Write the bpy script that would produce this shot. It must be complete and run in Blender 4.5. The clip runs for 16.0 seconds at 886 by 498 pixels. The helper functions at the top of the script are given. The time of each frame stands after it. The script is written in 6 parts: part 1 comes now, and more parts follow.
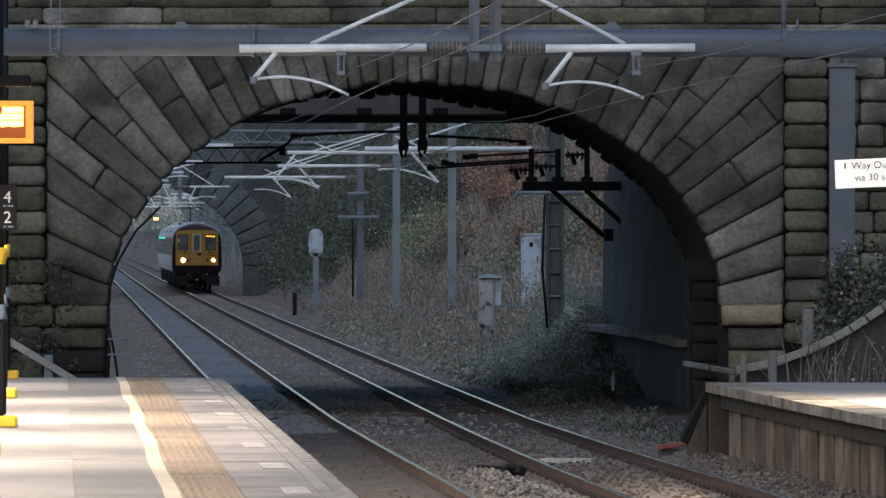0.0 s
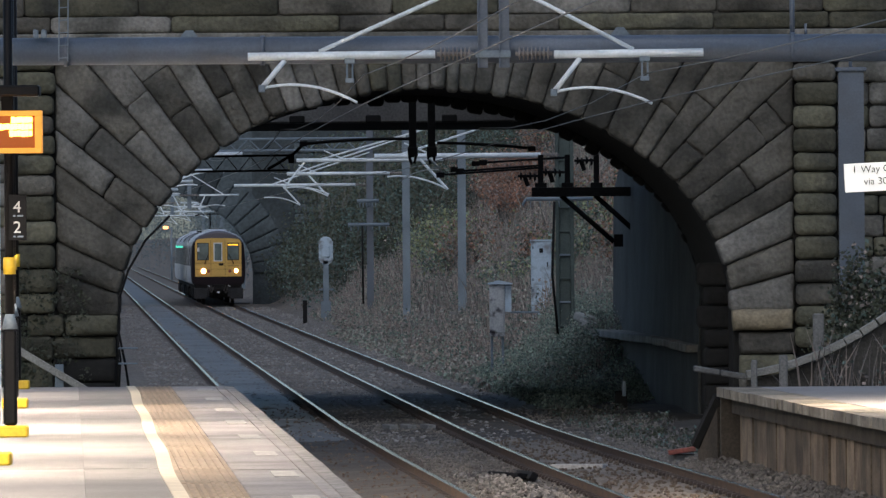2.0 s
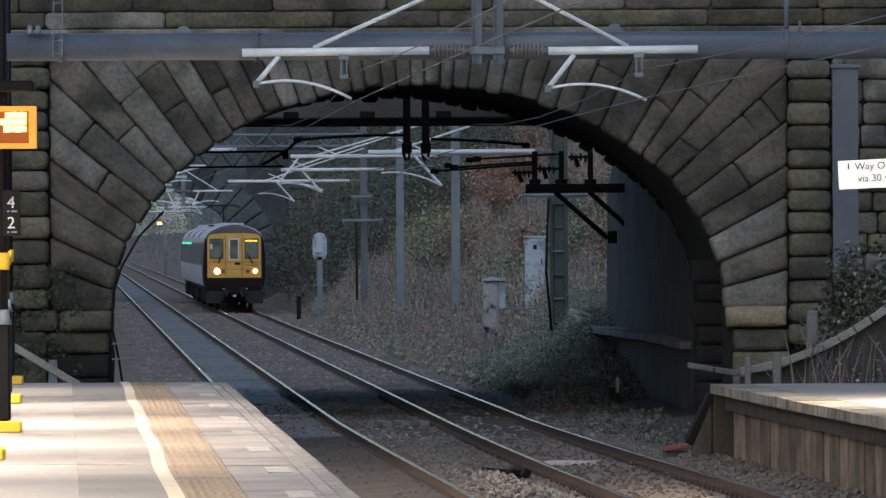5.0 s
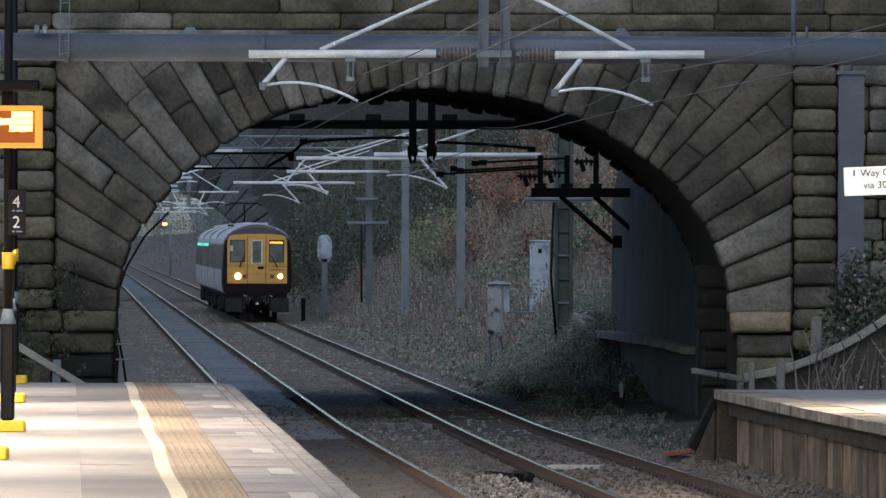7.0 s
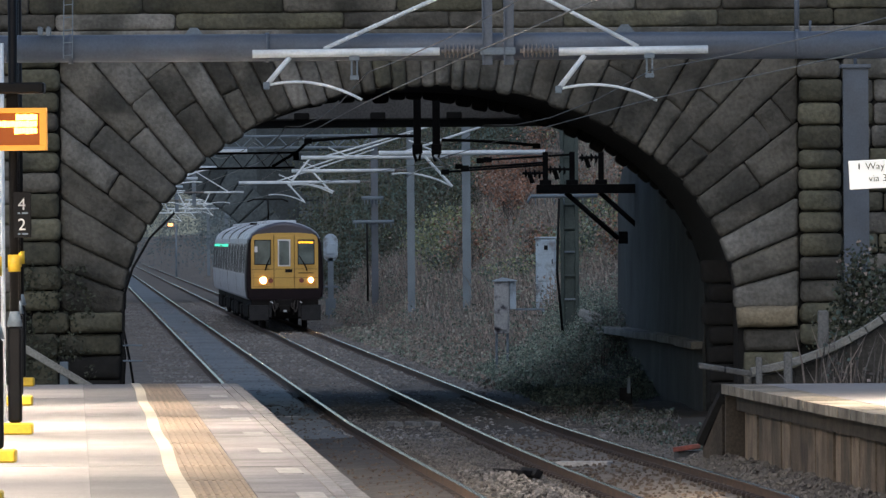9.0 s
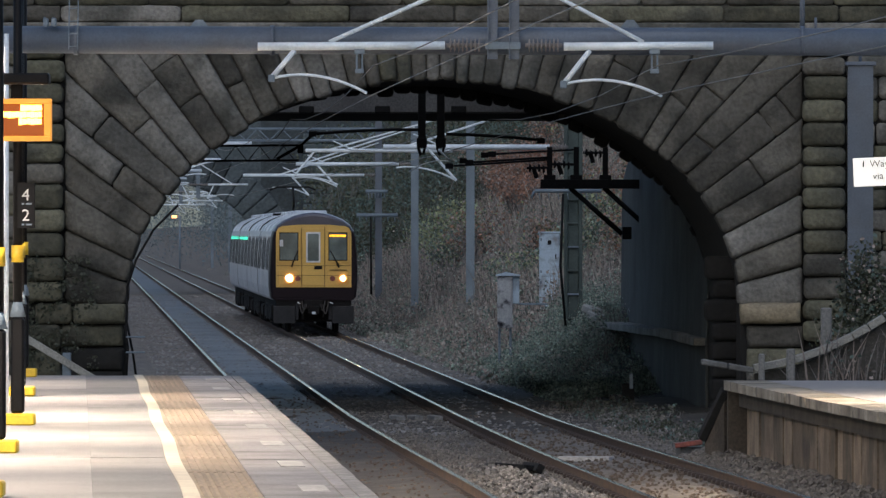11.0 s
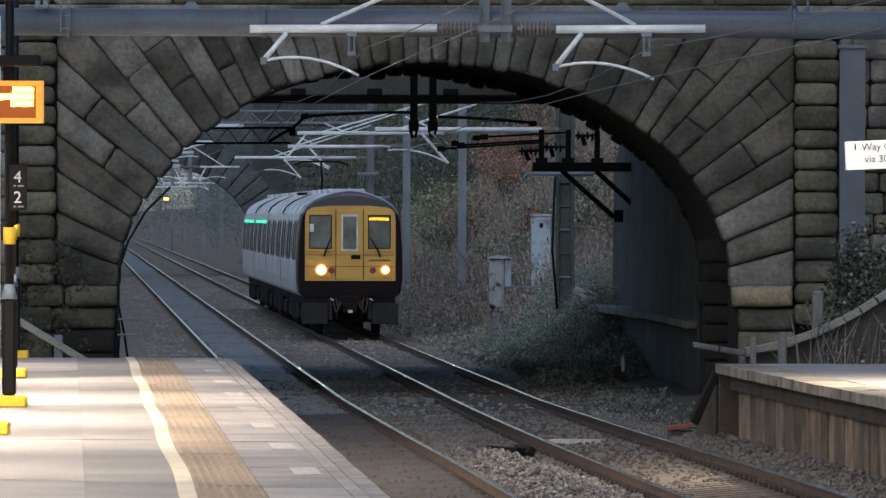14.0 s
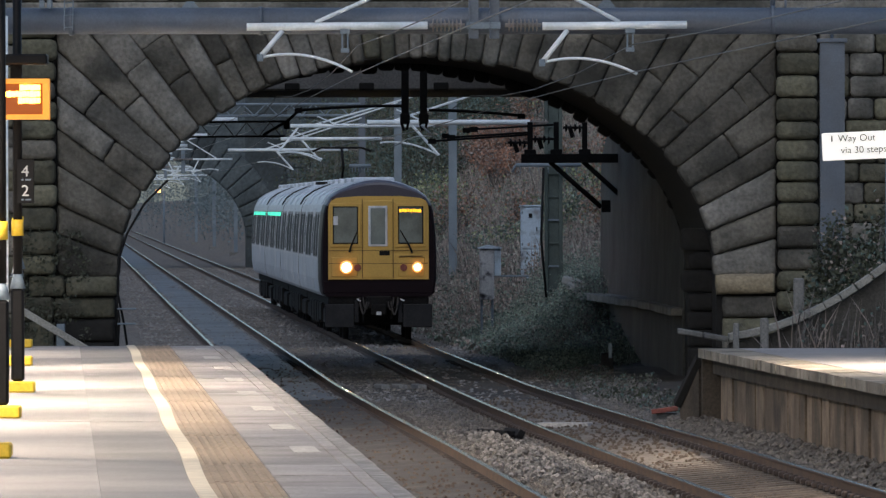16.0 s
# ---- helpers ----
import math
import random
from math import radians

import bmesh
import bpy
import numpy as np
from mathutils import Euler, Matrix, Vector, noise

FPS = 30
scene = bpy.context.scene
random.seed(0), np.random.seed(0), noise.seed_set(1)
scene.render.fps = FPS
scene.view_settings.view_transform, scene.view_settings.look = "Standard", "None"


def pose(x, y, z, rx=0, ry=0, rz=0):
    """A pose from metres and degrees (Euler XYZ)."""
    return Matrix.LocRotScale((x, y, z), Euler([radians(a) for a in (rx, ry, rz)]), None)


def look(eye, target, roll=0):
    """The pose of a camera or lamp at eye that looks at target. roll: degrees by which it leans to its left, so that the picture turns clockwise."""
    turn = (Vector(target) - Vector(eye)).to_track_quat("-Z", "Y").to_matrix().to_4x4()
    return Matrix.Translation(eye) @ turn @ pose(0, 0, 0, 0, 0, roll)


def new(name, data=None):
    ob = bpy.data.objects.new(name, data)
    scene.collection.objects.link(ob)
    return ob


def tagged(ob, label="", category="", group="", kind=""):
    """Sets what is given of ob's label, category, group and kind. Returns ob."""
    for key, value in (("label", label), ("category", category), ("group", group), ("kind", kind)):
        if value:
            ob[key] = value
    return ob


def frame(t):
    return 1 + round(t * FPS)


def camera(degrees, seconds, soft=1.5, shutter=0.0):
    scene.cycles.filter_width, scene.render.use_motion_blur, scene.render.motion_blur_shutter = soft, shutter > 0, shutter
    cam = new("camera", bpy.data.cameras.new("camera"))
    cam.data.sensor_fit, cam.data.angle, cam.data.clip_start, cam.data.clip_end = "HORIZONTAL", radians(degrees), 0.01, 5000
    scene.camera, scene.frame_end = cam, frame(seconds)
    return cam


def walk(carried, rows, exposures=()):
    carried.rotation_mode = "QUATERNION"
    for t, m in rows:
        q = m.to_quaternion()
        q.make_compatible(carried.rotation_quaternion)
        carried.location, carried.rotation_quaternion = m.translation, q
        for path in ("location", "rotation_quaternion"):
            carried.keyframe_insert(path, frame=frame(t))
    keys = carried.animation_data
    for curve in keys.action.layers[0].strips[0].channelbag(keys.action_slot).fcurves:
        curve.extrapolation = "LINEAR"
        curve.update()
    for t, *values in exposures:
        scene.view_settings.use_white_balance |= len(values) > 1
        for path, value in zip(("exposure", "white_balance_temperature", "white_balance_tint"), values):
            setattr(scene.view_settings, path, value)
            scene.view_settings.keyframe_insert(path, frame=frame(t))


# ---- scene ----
cam = camera(2 * math.degrees(math.atan(784 / 16000)), 16.0, soft=1.4)
CAMERA_ROWS = [
    (0, pose(0, 0.00, 3.2, 89.9069, 0.0000, -0.0000)),
    (0.5, pose(0, 0.00, 3.2, 89.8968, -0.0533, -0.0011)),
    (1, pose(0, 0.00, 3.2, 89.9419, 0.4397, 0.0246)),
    (1.5, pose(0, 0.00, 3.2, 89.9288, 0.3066, 0.0483)),
    (2, pose(0, 0.00, 3.2, 89.9499, 0.4203, 0.0624)),
    (2.5, pose(0, 0.00, 3.2, 89.9221, 0.4097, 0.0528)),
    (3, pose(0, 0.00, 3.2, 89.9626, 0.3370, 0.0434)),
    (3.5, pose(0, 0.00, 3.2, 89.9726, 0.2759, 0.0409)),
    (4, pose(0, 0.00, 3.2, 89.9423, 0.3581, 0.0255)),
    (6.5, pose(0, 0.00, 3.2, 89.9216, -0.0410, 0.0429)),
    (7, pose(0, 0.00, 3.2, 89.9458, -0.1825, 0.0556)),
    (7.5, pose(0, 0.00, 3.2, 89.9639, 0.1831, 0.0607)),
    (8, pose(0, 0.00, 3.2, 89.9742, 0.3467, 0.0771)),
    (8.5, pose(0, 0.00, 3.2, 89.9747, 0.3941, 0.0870)),
    (9, pose(0, 0.00, 3.2, 89.9320, 0.4430, 0.0922)),
    (11.5, pose(0, 0.00, 3.2, 89.8778, -0.0991, 0.1072)),
    (12, pose(0, 0.00, 3.2, 89.8492, -0.1095, 0.1017)),
    (12.5, pose(0, 0.00, 3.2, 89.8293, -0.0683, 0.0968)),
    (13, pose(0, 0.00, 3.2, 89.8137, -0.0795, 0.0853)),
    (13.5, pose(0, 0.00, 3.2, 89.8052, -0.0490, 0.0757)),
    (14, pose(0, 0.00, 3.2, 89.7846, -0.1048, 0.0638)),
    (14.5, pose(0, 0.00, 3.2, 89.7632, 0.0945, 0.0415)),
    (15, pose(0, 0.00, 3.2, 89.7532, 0.0402, 0.0267)),
    (15.5, pose(0, 0.00, 3.2, 89.7388, 0.0450, 0.0174)),
    (15.8, pose(0, 0.00, 3.2, 89.7316, 0.0850, 0.0126)),
    (16, pose(0, -4.31, 3.2, 89.7269, 0.1463, 0.0054)),
]
walk(cam, CAMERA_ROWS)

# ---- world and light: dusk under an overcast sky, platform lamps on ----
scene.view_settings.exposure = 0.15
world = bpy.data.worlds.new("dusk_sky")
scene.world = world
world.use_nodes = True
wn = world.node_tree.nodes
sky = wn.new("ShaderNodeTexSky")
sky.sky_type = "NISHITA"
sky.sun_disc = False
sky.sun_elevation = radians(32)
sky.sun_rotation = radians(200)
sky.air_density, sky.dust_density, sky.ozone_density = 1.0, 1.5, 3.0
wn["Background"].inputs["Strength"].default_value = 0.10
world.node_tree.links.new(sky.outputs["Color"], wn["Background"].inputs["Color"])

sun = new("sun", bpy.data.lights.new("sun", "SUN"))
sun.data.energy, sun.data.angle, sun.data.color = 0.5, radians(40), (0.95, 0.97, 1.0)
sun.matrix_world = look((0, 0, 60), (-8, 27, 0))


def platform_light(x, y, z, watts):
    lamp = new("platform_lamp_light", bpy.data.lights.new("platform_lamp_light", "AREA"))
    lamp.data.shape, lamp.data.size, lamp.data.size_y = "RECTANGLE", 0.7, 0.3
    lamp.data.energy, lamp.data.color, lamp.data.spread = watts, (1.0, 0.83, 0.66), radians(140)
    lamp.matrix_world = pose(x, y, z)
    return lamp


LAMPS = [(-6.6, 70, 650), (-6.7, 80, 800), (-6.9, 91, 1150), (-7.0, 101, 1500), (-7.1, 112, 1600), (-7.2, 124, 900), (-7.6, 136, 330), (8.2, 94, 650), (8.4, 112, 1500)]
for lx, ly, lw in LAMPS:
    platform_light(lx, ly, 6.42 if lx < 0 else 5.42, lw)


# ---- materials ----
def material(name, colour, rough=0.8, metal=0.0, second=None, scale=4.0, bump=0.0, bump_scale=30.0, grain=0.25, spread=0.0,
             third=None, third_scale=0.6, third_amount=0.5, island=False, glow=None, glow_power=0.0, lumps=0.0):
    """Two-scale noise colour with bump; spread varies brightness piece by piece."""
    m = bpy.data.materials.new(name)
    m.use_nodes = True
    n, li = m.node_tree.nodes, m.node_tree.links
    b = n["Principled BSDF"]
    b.inputs["Roughness"].default_value, b.inputs["Metallic"].default_value = rough, metal
    co = n.new("ShaderNodeTexCoord")
    geo = n.new("ShaderNodeNewGeometry")

    def tex(s, detail=5.0):
        t = n.new("ShaderNodeTexNoise")
        t.inputs["Scale"].default_value, t.inputs["Detail"].default_value = s, detail
        li.new(geo.outputs["Position"] if not metal else co.outputs["Object"], t.inputs["Vector"])
        return t

    def mix(kind, fac, a, c):
        x = n.new("ShaderNodeMix")
        x.data_type, x.blend_type = "RGBA", kind
        for s, v in ((0, fac), (6, a), (7, c)):
            if isinstance(v, bpy.types.NodeSocket):
                li.new(v, x.inputs[s])
            else:
                x.inputs[s].default_value = v if s == 0 else (*v, 1)
        return x.outputs[2]

    def ramp(sock, lo, hi, a=0.0, c=1.0):
        r = n.new("ShaderNodeMapRange")
        r.inputs[1].default_value, r.inputs[2].default_value, r.inputs[3].default_value, r.inputs[4].default_value = lo, hi, a, c
        li.new(sock, r.inputs[0])
        return r.outputs[0]

    big = tex(scale)
    col = mix("MIX", ramp(big.outputs[0], 0.35, 0.65), colour, second or tuple(c * 0.72 for c in colour))
    if third:
        col = mix("MIX", ramp(tex(third_scale, 6).outputs[0], 0.5, 0.68, 0, third_amount), col, third)
    fine = tex(bump_scale, 3)
    g = ramp(fine.outputs[0], 0.3, 0.7, 1 - grain, 1 + grain)
    if spread:
        if island:
            rnd = geo.outputs["Random Per Island"]
        else:
            rnd = n.new("ShaderNodeObjectInfo").outputs["Random"]
        mul = n.new("ShaderNodeMath")
        mul.operation = "MULTIPLY"
        li.new(g, mul.inputs[0])
        li.new(ramp(rnd, 0, 1, 1 - spread, 1 + spread), mul.inputs[1])
        g = mul.outputs[0]
    comb = n.new("ShaderNodeCombineColor")
    for i in range(3):
        li.new(g, comb.inputs[i])
    col = mix("MULTIPLY", 1.0, col, comb.outputs[0])
    li.new(col, b.inputs["Base Color"])
    if bump:
        bp = n.new("ShaderNodeBump")
        bp.inputs["Strength"].default_value, bp.inputs["Distance"].default_value = bump, 0.02
        li.new(fine.outputs[0], bp.inputs["Height"])
        li.new(bp.outputs[0], b.inputs["Normal"])
        if lumps:
            rough_noise = tex(3.2, 4)
            b2 = n.new("ShaderNodeBump")
            b2.inputs["Strength"].default_value, b2.inputs["Distance"].default_value = 1.0, lumps
            li.new(rough_noise.outputs[0], b2.inputs["Height"])
            li.new(bp.outputs[0], b2.inputs["Normal"])
            li.new(b2.outputs[0], b.inputs["Normal"])
    if glow:
        b.inputs["Emission Color"].default_value = (*glow, 1)
        b.inputs["Emission Strength"].default_value = glow_power
    return m


M = {}
M["stone"] = material("gritstone", (0.215, 0.207, 0.190), 0.9, second=(0.10, 0.098, 0.088), scale=1.1, bump=0.7, bump_scale=14, spread=0.30,
                      third=(0.045, 0.046, 0.040), third_scale=0.55, third_amount=0.9, lumps=0.09)
M["moss_stone"] = material("mossy_gritstone", (0.128, 0.122, 0.086), 0.92, second=(0.075, 0.074, 0.052), scale=1.6, bump=0.7, bump_scale=14, spread=0.35,
                           third=(0.035, 0.036, 0.032), third_scale=0.9, third_amount=0.8, lumps=0.10)
M["dark_stone"] = material("stained_gritstone", (0.125, 0.117, 0.100), 0.9, second=(0.07, 0.066, 0.056), scale=1.2, bump=0.7, bump_scale=14, spread=0.3,
                           third=(0.03, 0.03, 0.026), third_scale=0.6, third_amount=0.9, lumps=0.09)
M["evergreen"] = material("evergreen_leaf", (0.062, 0.072, 0.045), 0.6, second=(0.04, 0.047, 0.03), scale=1.0, spread=0.45)
M["mossy_coping"] = material("mossy_stained_coping", (0.37, 0.325, 0.26), 0.88, second=(0.24, 0.208, 0.162), scale=1.2, bump=0.3, spread=0.2, third=(0.075, 0.068, 0.052), third_scale=2.2, third_amount=0.85)
M["bramble"] = material("bramble_leaf", (0.25, 0.32, 0.265), 0.75, second=(0.17, 0.225, 0.185), scale=0.8, spread=0.4, island=True)
M["dark_timber"] = material("damp_dark_board", (0.075, 0.062, 0.048), 0.9, second=(0.042, 0.035, 0.028), scale=2.0, bump=0.4, spread=0.3)
M["pale_stone"] = material("pale_gritstone", (0.30, 0.25, 0.17), 0.9, second=(0.20, 0.168, 0.118), scale=2.0, bump=0.5, bump_scale=16, spread=0.1,
                           third=(0.07, 0.065, 0.055), third_scale=1.2, third_amount=0.6, lumps=0.05)
M["mortar"] = material("sooty_mortar", (0.08, 0.076, 0.068), 0.95, scale=2, bump=0.4)
# soot and the shade inside the arch share one near-black tone
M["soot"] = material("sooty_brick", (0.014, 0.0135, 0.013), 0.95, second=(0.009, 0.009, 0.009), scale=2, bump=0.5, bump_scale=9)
M["concrete"] = material("weathered_concrete", (0.20, 0.20, 0.195), 0.88, second=(0.14, 0.14, 0.137), scale=0.8, bump=0.25, bump_scale=25, third=(0.06, 0.06, 0.058),
                         third_scale=0.5, third_amount=0.6)
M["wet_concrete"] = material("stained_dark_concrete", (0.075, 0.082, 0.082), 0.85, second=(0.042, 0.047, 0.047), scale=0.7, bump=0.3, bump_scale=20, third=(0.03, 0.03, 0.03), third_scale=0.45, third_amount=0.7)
# blue-grey haze is mixed into the far bridge's stone colour
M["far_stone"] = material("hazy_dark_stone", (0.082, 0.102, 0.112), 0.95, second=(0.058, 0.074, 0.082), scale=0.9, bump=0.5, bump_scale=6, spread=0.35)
M["paving"] = material("platform_asphalt", (0.31, 0.29, 0.275), 0.85, second=(0.25, 0.237, 0.23), scale=0.5, bump=0.2, bump_scale=50, spread=0.14,
                       third=(0.18, 0.175, 0.17), third_scale=0.35, third_amount=0.4)
M["old_paving"] = material("worn_dark_asphalt", (0.28, 0.265, 0.253), 0.85, second=(0.22, 0.21, 0.203), scale=0.6, bump=0.2, bump_scale=50, spread=0.16,
                           third=(0.13, 0.128, 0.125), third_scale=0.4, third_amount=0.45)
M["coping"] = material("coping_slab", (0.33, 0.31, 0.30), 0.85, second=(0.26, 0.245, 0.24), scale=0.7, bump=0.2, bump_scale=40, spread=0.12, third=(0.14, 0.13, 0.115), third_scale=0.9, third_amount=0.45)
M["worn_edge"] = material("worn_edge_paint", (0.33, 0.315, 0.30), 0.8, second=(0.17, 0.162, 0.15), scale=6, bump=0.2)
M["tactile"] = material("buff_tactile_paving", (0.31, 0.245, 0.18), 0.85, second=(0.25, 0.2, 0.15), scale=1.5, bump=0.2, spread=0.15)
M["white_line"] = material("cream_line_paint", (0.64, 0.57, 0.44), 0.7, second=(0.54, 0.48, 0.38), scale=3, grain=0.08)
M["dash_paint"] = material("faded_white_paint", (0.47, 0.45, 0.425), 0.8, second=(0.34, 0.325, 0.31), scale=5)
M["yellow"] = material("yellow_paint", (0.75, 0.50, 0.03), 0.5, second=(0.62, 0.40, 0.03), scale=3, grain=0.08)
M["black"] = material("black_gloss_paint", (0.008, 0.008, 0.009), 0.45, scale=3, grain=0.2)
M["oily"] = material("tarred_steel", (0.012, 0.012, 0.013), 0.7, scale=5, grain=0.3)
M["galv"] = material("galvanised_steel", (0.172, 0.222, 0.268), 0.55, second=(0.125, 0.162, 0.20), scale=1.2, grain=0.12, bump=0.05)
M["boom"] = material("grey_painted_steel", (0.105, 0.132, 0.175), 0.4, second=(0.078, 0.098, 0.13), scale=0.9, grain=0.12, third=(0.07, 0.075, 0.08), third_scale=1.3,
                     third_amount=0.35)
M["white_tube"] = material("pale_aluminium_tube", (0.80, 0.87, 0.92), 0.45, second=(0.62, 0.69, 0.74), scale=3, grain=0.08)
M["insulator"] = material("grey_brown_porcelain", (0.24, 0.22, 0.21), 0.3, scale=4, grain=0.1)
M["wire"] = material("copper_wire", (0.13, 0.125, 0.12), 0.5, scale=4)
M["rail_side"] = material("rusty_rail_web", (0.10, 0.062, 0.042), 0.85, second=(0.065, 0.045, 0.035), scale=2.0, bump=0.2)
M["rail_top"] = material("polished_rail_head", (0.62, 0.55, 0.48), 0.17, metal=1.0, grain=0.08, scale=3)
M["sleeper"] = material("concrete_sleeper", (0.11, 0.09, 0.072), 0.9, second=(0.07, 0.056, 0.045), scale=3, bump=0.3, spread=0.25)
M["clip"] = material("rusty_clip", (0.05, 0.035, 0.028), 0.8, scale=5)
M["ballast"] = material("ballast_stone", (0.18, 0.162, 0.142), 0.92, second=(0.12, 0.108, 0.098), scale=0.8, bump=0.4, bump_scale=30, spread=0.25, island=True)
M["ground"] = material("trackside_ground", (0.178, 0.156, 0.132), 0.95, second=(0.112, 0.099, 0.085), scale=0.6, bump=0.9, bump_scale=9, grain=0.55,
                       third=(0.19, 0.155, 0.12), third_scale=0.15, third_amount=0.6)
M["timber"] = material("weathered_board", (0.285, 0.22, 0.158), 0.9, second=(0.165, 0.127, 0.092), scale=2.0, bump=0.4, spread=0.38, third=(0.07, 0.06, 0.048), third_scale=1.3, third_amount=0.7)
# leaf colours are paled and cooled for the haze over the bank
M["leaf_green"] = material("dull_green_leaf", (0.21, 0.265, 0.215), 0.75, second=(0.15, 0.20, 0.165), scale=0.7, spread=0.5, island=True)
M["leaf_dark"] = material("dark_ivy_leaf", (0.10, 0.152, 0.136), 0.7, second=(0.07, 0.108, 0.098), scale=0.9, spread=0.28, island=True)
M["leaf_brown"] = material("dead_bracken", (0.30, 0.245, 0.215), 0.85, second=(0.235, 0.21, 0.195), scale=0.25, spread=0.32, island=True)
M["lattice_green"] = material("dull_green_lattice_steel", (0.068, 0.094, 0.088), 0.6, second=(0.05, 0.07, 0.066), scale=2, grain=0.15)
M["leaf_rust"] = material("rust_red_leaf", (0.31, 0.168, 0.118), 0.8, second=(0.23, 0.138, 0.105), scale=0.5, spread=0.45, island=True)
M["leaf_yellow"] = material("yellowing_leaf", (0.27, 0.30, 0.17), 0.75, second=(0.2, 0.235, 0.13), scale=0.5, spread=0.4, island=True)
M["straw"] = material("dry_grass", (0.33, 0.32, 0.285), 0.9, second=(0.22, 0.215, 0.195), scale=0.4, spread=0.3, island=True)
M["twig"] = material("bare_twig", (0.16, 0.147, 0.14), 0.9, scale=1, spread=0.4, island=True)
M["cabinet"] = material("pale_blue_grey_cabinet_paint", (0.41, 0.52, 0.62), 0.6, second=(0.33, 0.42, 0.51), scale=1.5, grain=0.1, third=(0.12, 0.10, 0.085), third_scale=3.0, third_amount=0.7)
M["peeling"] = material("peeling_white_cabinet_paint", (0.40, 0.42, 0.44), 0.7, second=(0.30, 0.32, 0.34), scale=2.5, grain=0.15, third=(0.02, 0.02, 0.03), third_scale=5.5, third_amount=1.0, bump=0.2)
# the board gives off a little light to look brightly lit
M["sign_white"] = material("white_sign_enamel", (0.8, 0.8, 0.78), 0.4, grain=0.05, scale=2, second=(0.74, 0.74, 0.72), glow=(1.0, 0.97, 0.9), glow_power=0.5)
# ink paled for the glare that washes over the lettering
M["sign_ink"] = material("black_ink", (0.07, 0.07, 0.075), 0.6)
# the frame glows too, for the orange halo of the display
M["orange_case"] = material("orange_display_surround", (0.8, 0.32, 0.03), 0.5, grain=0.05, glow=(1.0, 0.42, 0.07), glow_power=0.6)
M["orange_led"] = material("amber_led", (0.9, 0.5, 0.05), 0.5, glow=(1.0, 0.44, 0.06), glow_power=12.0)
M["cab_yellow"] = material("train_front_yellow", (0.63, 0.395, 0.095), 0.45, second=(0.56, 0.345, 0.085), scale=1.5, grain=0.08)
M["seam"] = material("grimy_panel_gap", (0.16, 0.10, 0.035), 0.8, scale=4)
M["brake_hose"] = material("dusty_rubber_hose", (0.055, 0.05, 0.048), 0.8, scale=4, grain=0.3)
M["train_dark"] = material("train_purple", (0.011, 0.006, 0.009), 0.4, second=(0.009, 0.005, 0.008), scale=2, grain=0.15)
M["train_side"] = material("train_pale_grey_side", (0.57, 0.61, 0.66), 0.42, second=(0.47, 0.505, 0.55), scale=1.0, grain=0.1)
M["train_dome"] = material("train_cab_roof_grey", (0.085, 0.078, 0.098), 0.33, second=(0.062, 0.058, 0.075), scale=1.0, grain=0.12)
M["train_band"] = material("train_grey_window_band", (0.20, 0.205, 0.225), 0.45, second=(0.16, 0.165, 0.18), scale=1.0, grain=0.1)
M["train_light"] = material("train_light_door_edge", (0.68, 0.70, 0.73), 0.4, grain=0.08)
# the roof's blue sheen is part of its base colour
M["train_roof"] = material("train_roof_grey", (0.56, 0.62, 0.69), 0.32, second=(0.41, 0.46, 0.52), scale=1.2, grain=0.12)
M["train_under"] = material("sooty_underframe", (0.014, 0.013, 0.0125), 0.85, scale=3, grain=0.4)
M["train_skirt"] = material("grey_plough_plate", (0.03, 0.031, 0.034), 0.6, scale=3, grain=0.2)
M["glass"] = material("train_window_glass", (0.15, 0.195, 0.195), 0.08, second=(0.075, 0.10, 0.102), scale=1.6, grain=0.1)
M["side_glass"] = material("dark_side_window", (0.03, 0.037, 0.042), 0.55, scale=2, grain=0.1)
M["side_glass"].node_tree.nodes["Principled BSDF"].inputs["Specular IOR Level"].default_value = 0.12
# screen glows dimly for the halo round the LED rows
M["led_screen"] = material("dim_amber_screen", (0.05, 0.015, 0.004), 0.5, glow=(1.0, 0.20, 0.01), glow_power=0.35)
M["headlight"] = material("headlight_glow", (1, 0.9, 0.7), 0.3, glow=(1.0, 0.66, 0.30), glow_power=500)
M["train_amber"] = material("amber_destination_led", (0.9, 0.5, 0.05), 0.4, glow=(1.0, 0.45, 0.015), glow_power=1.8)
M["green_lamp"] = material("green_interior_glow", (0.1, 0.9, 0.6), 0.4, glow=(0.06, 1.0, 0.62), glow_power=1.1)
M["red"] = material("faded_red_paint", (0.26, 0.07, 0.05), 0.7, second=(0.16, 0.06, 0.045), scale=4)
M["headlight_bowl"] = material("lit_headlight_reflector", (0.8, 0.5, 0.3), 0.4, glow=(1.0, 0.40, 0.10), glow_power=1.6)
for dull in ("black", "oily", "train_dark", "train_under", "train_skirt"):
    M[dull].node_tree.nodes["Principled BSDF"].inputs["Specular IOR Level"].default_value = 0.15
# haze is mixed into the colour of the far woods
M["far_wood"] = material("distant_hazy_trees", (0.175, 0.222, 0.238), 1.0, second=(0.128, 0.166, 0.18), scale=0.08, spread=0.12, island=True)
M["street_glow"] = material("sodium_lamp", (1, 0.6, 0.3), 0.4, glow=(1.0, 0.42, 0.13), glow_power=3)


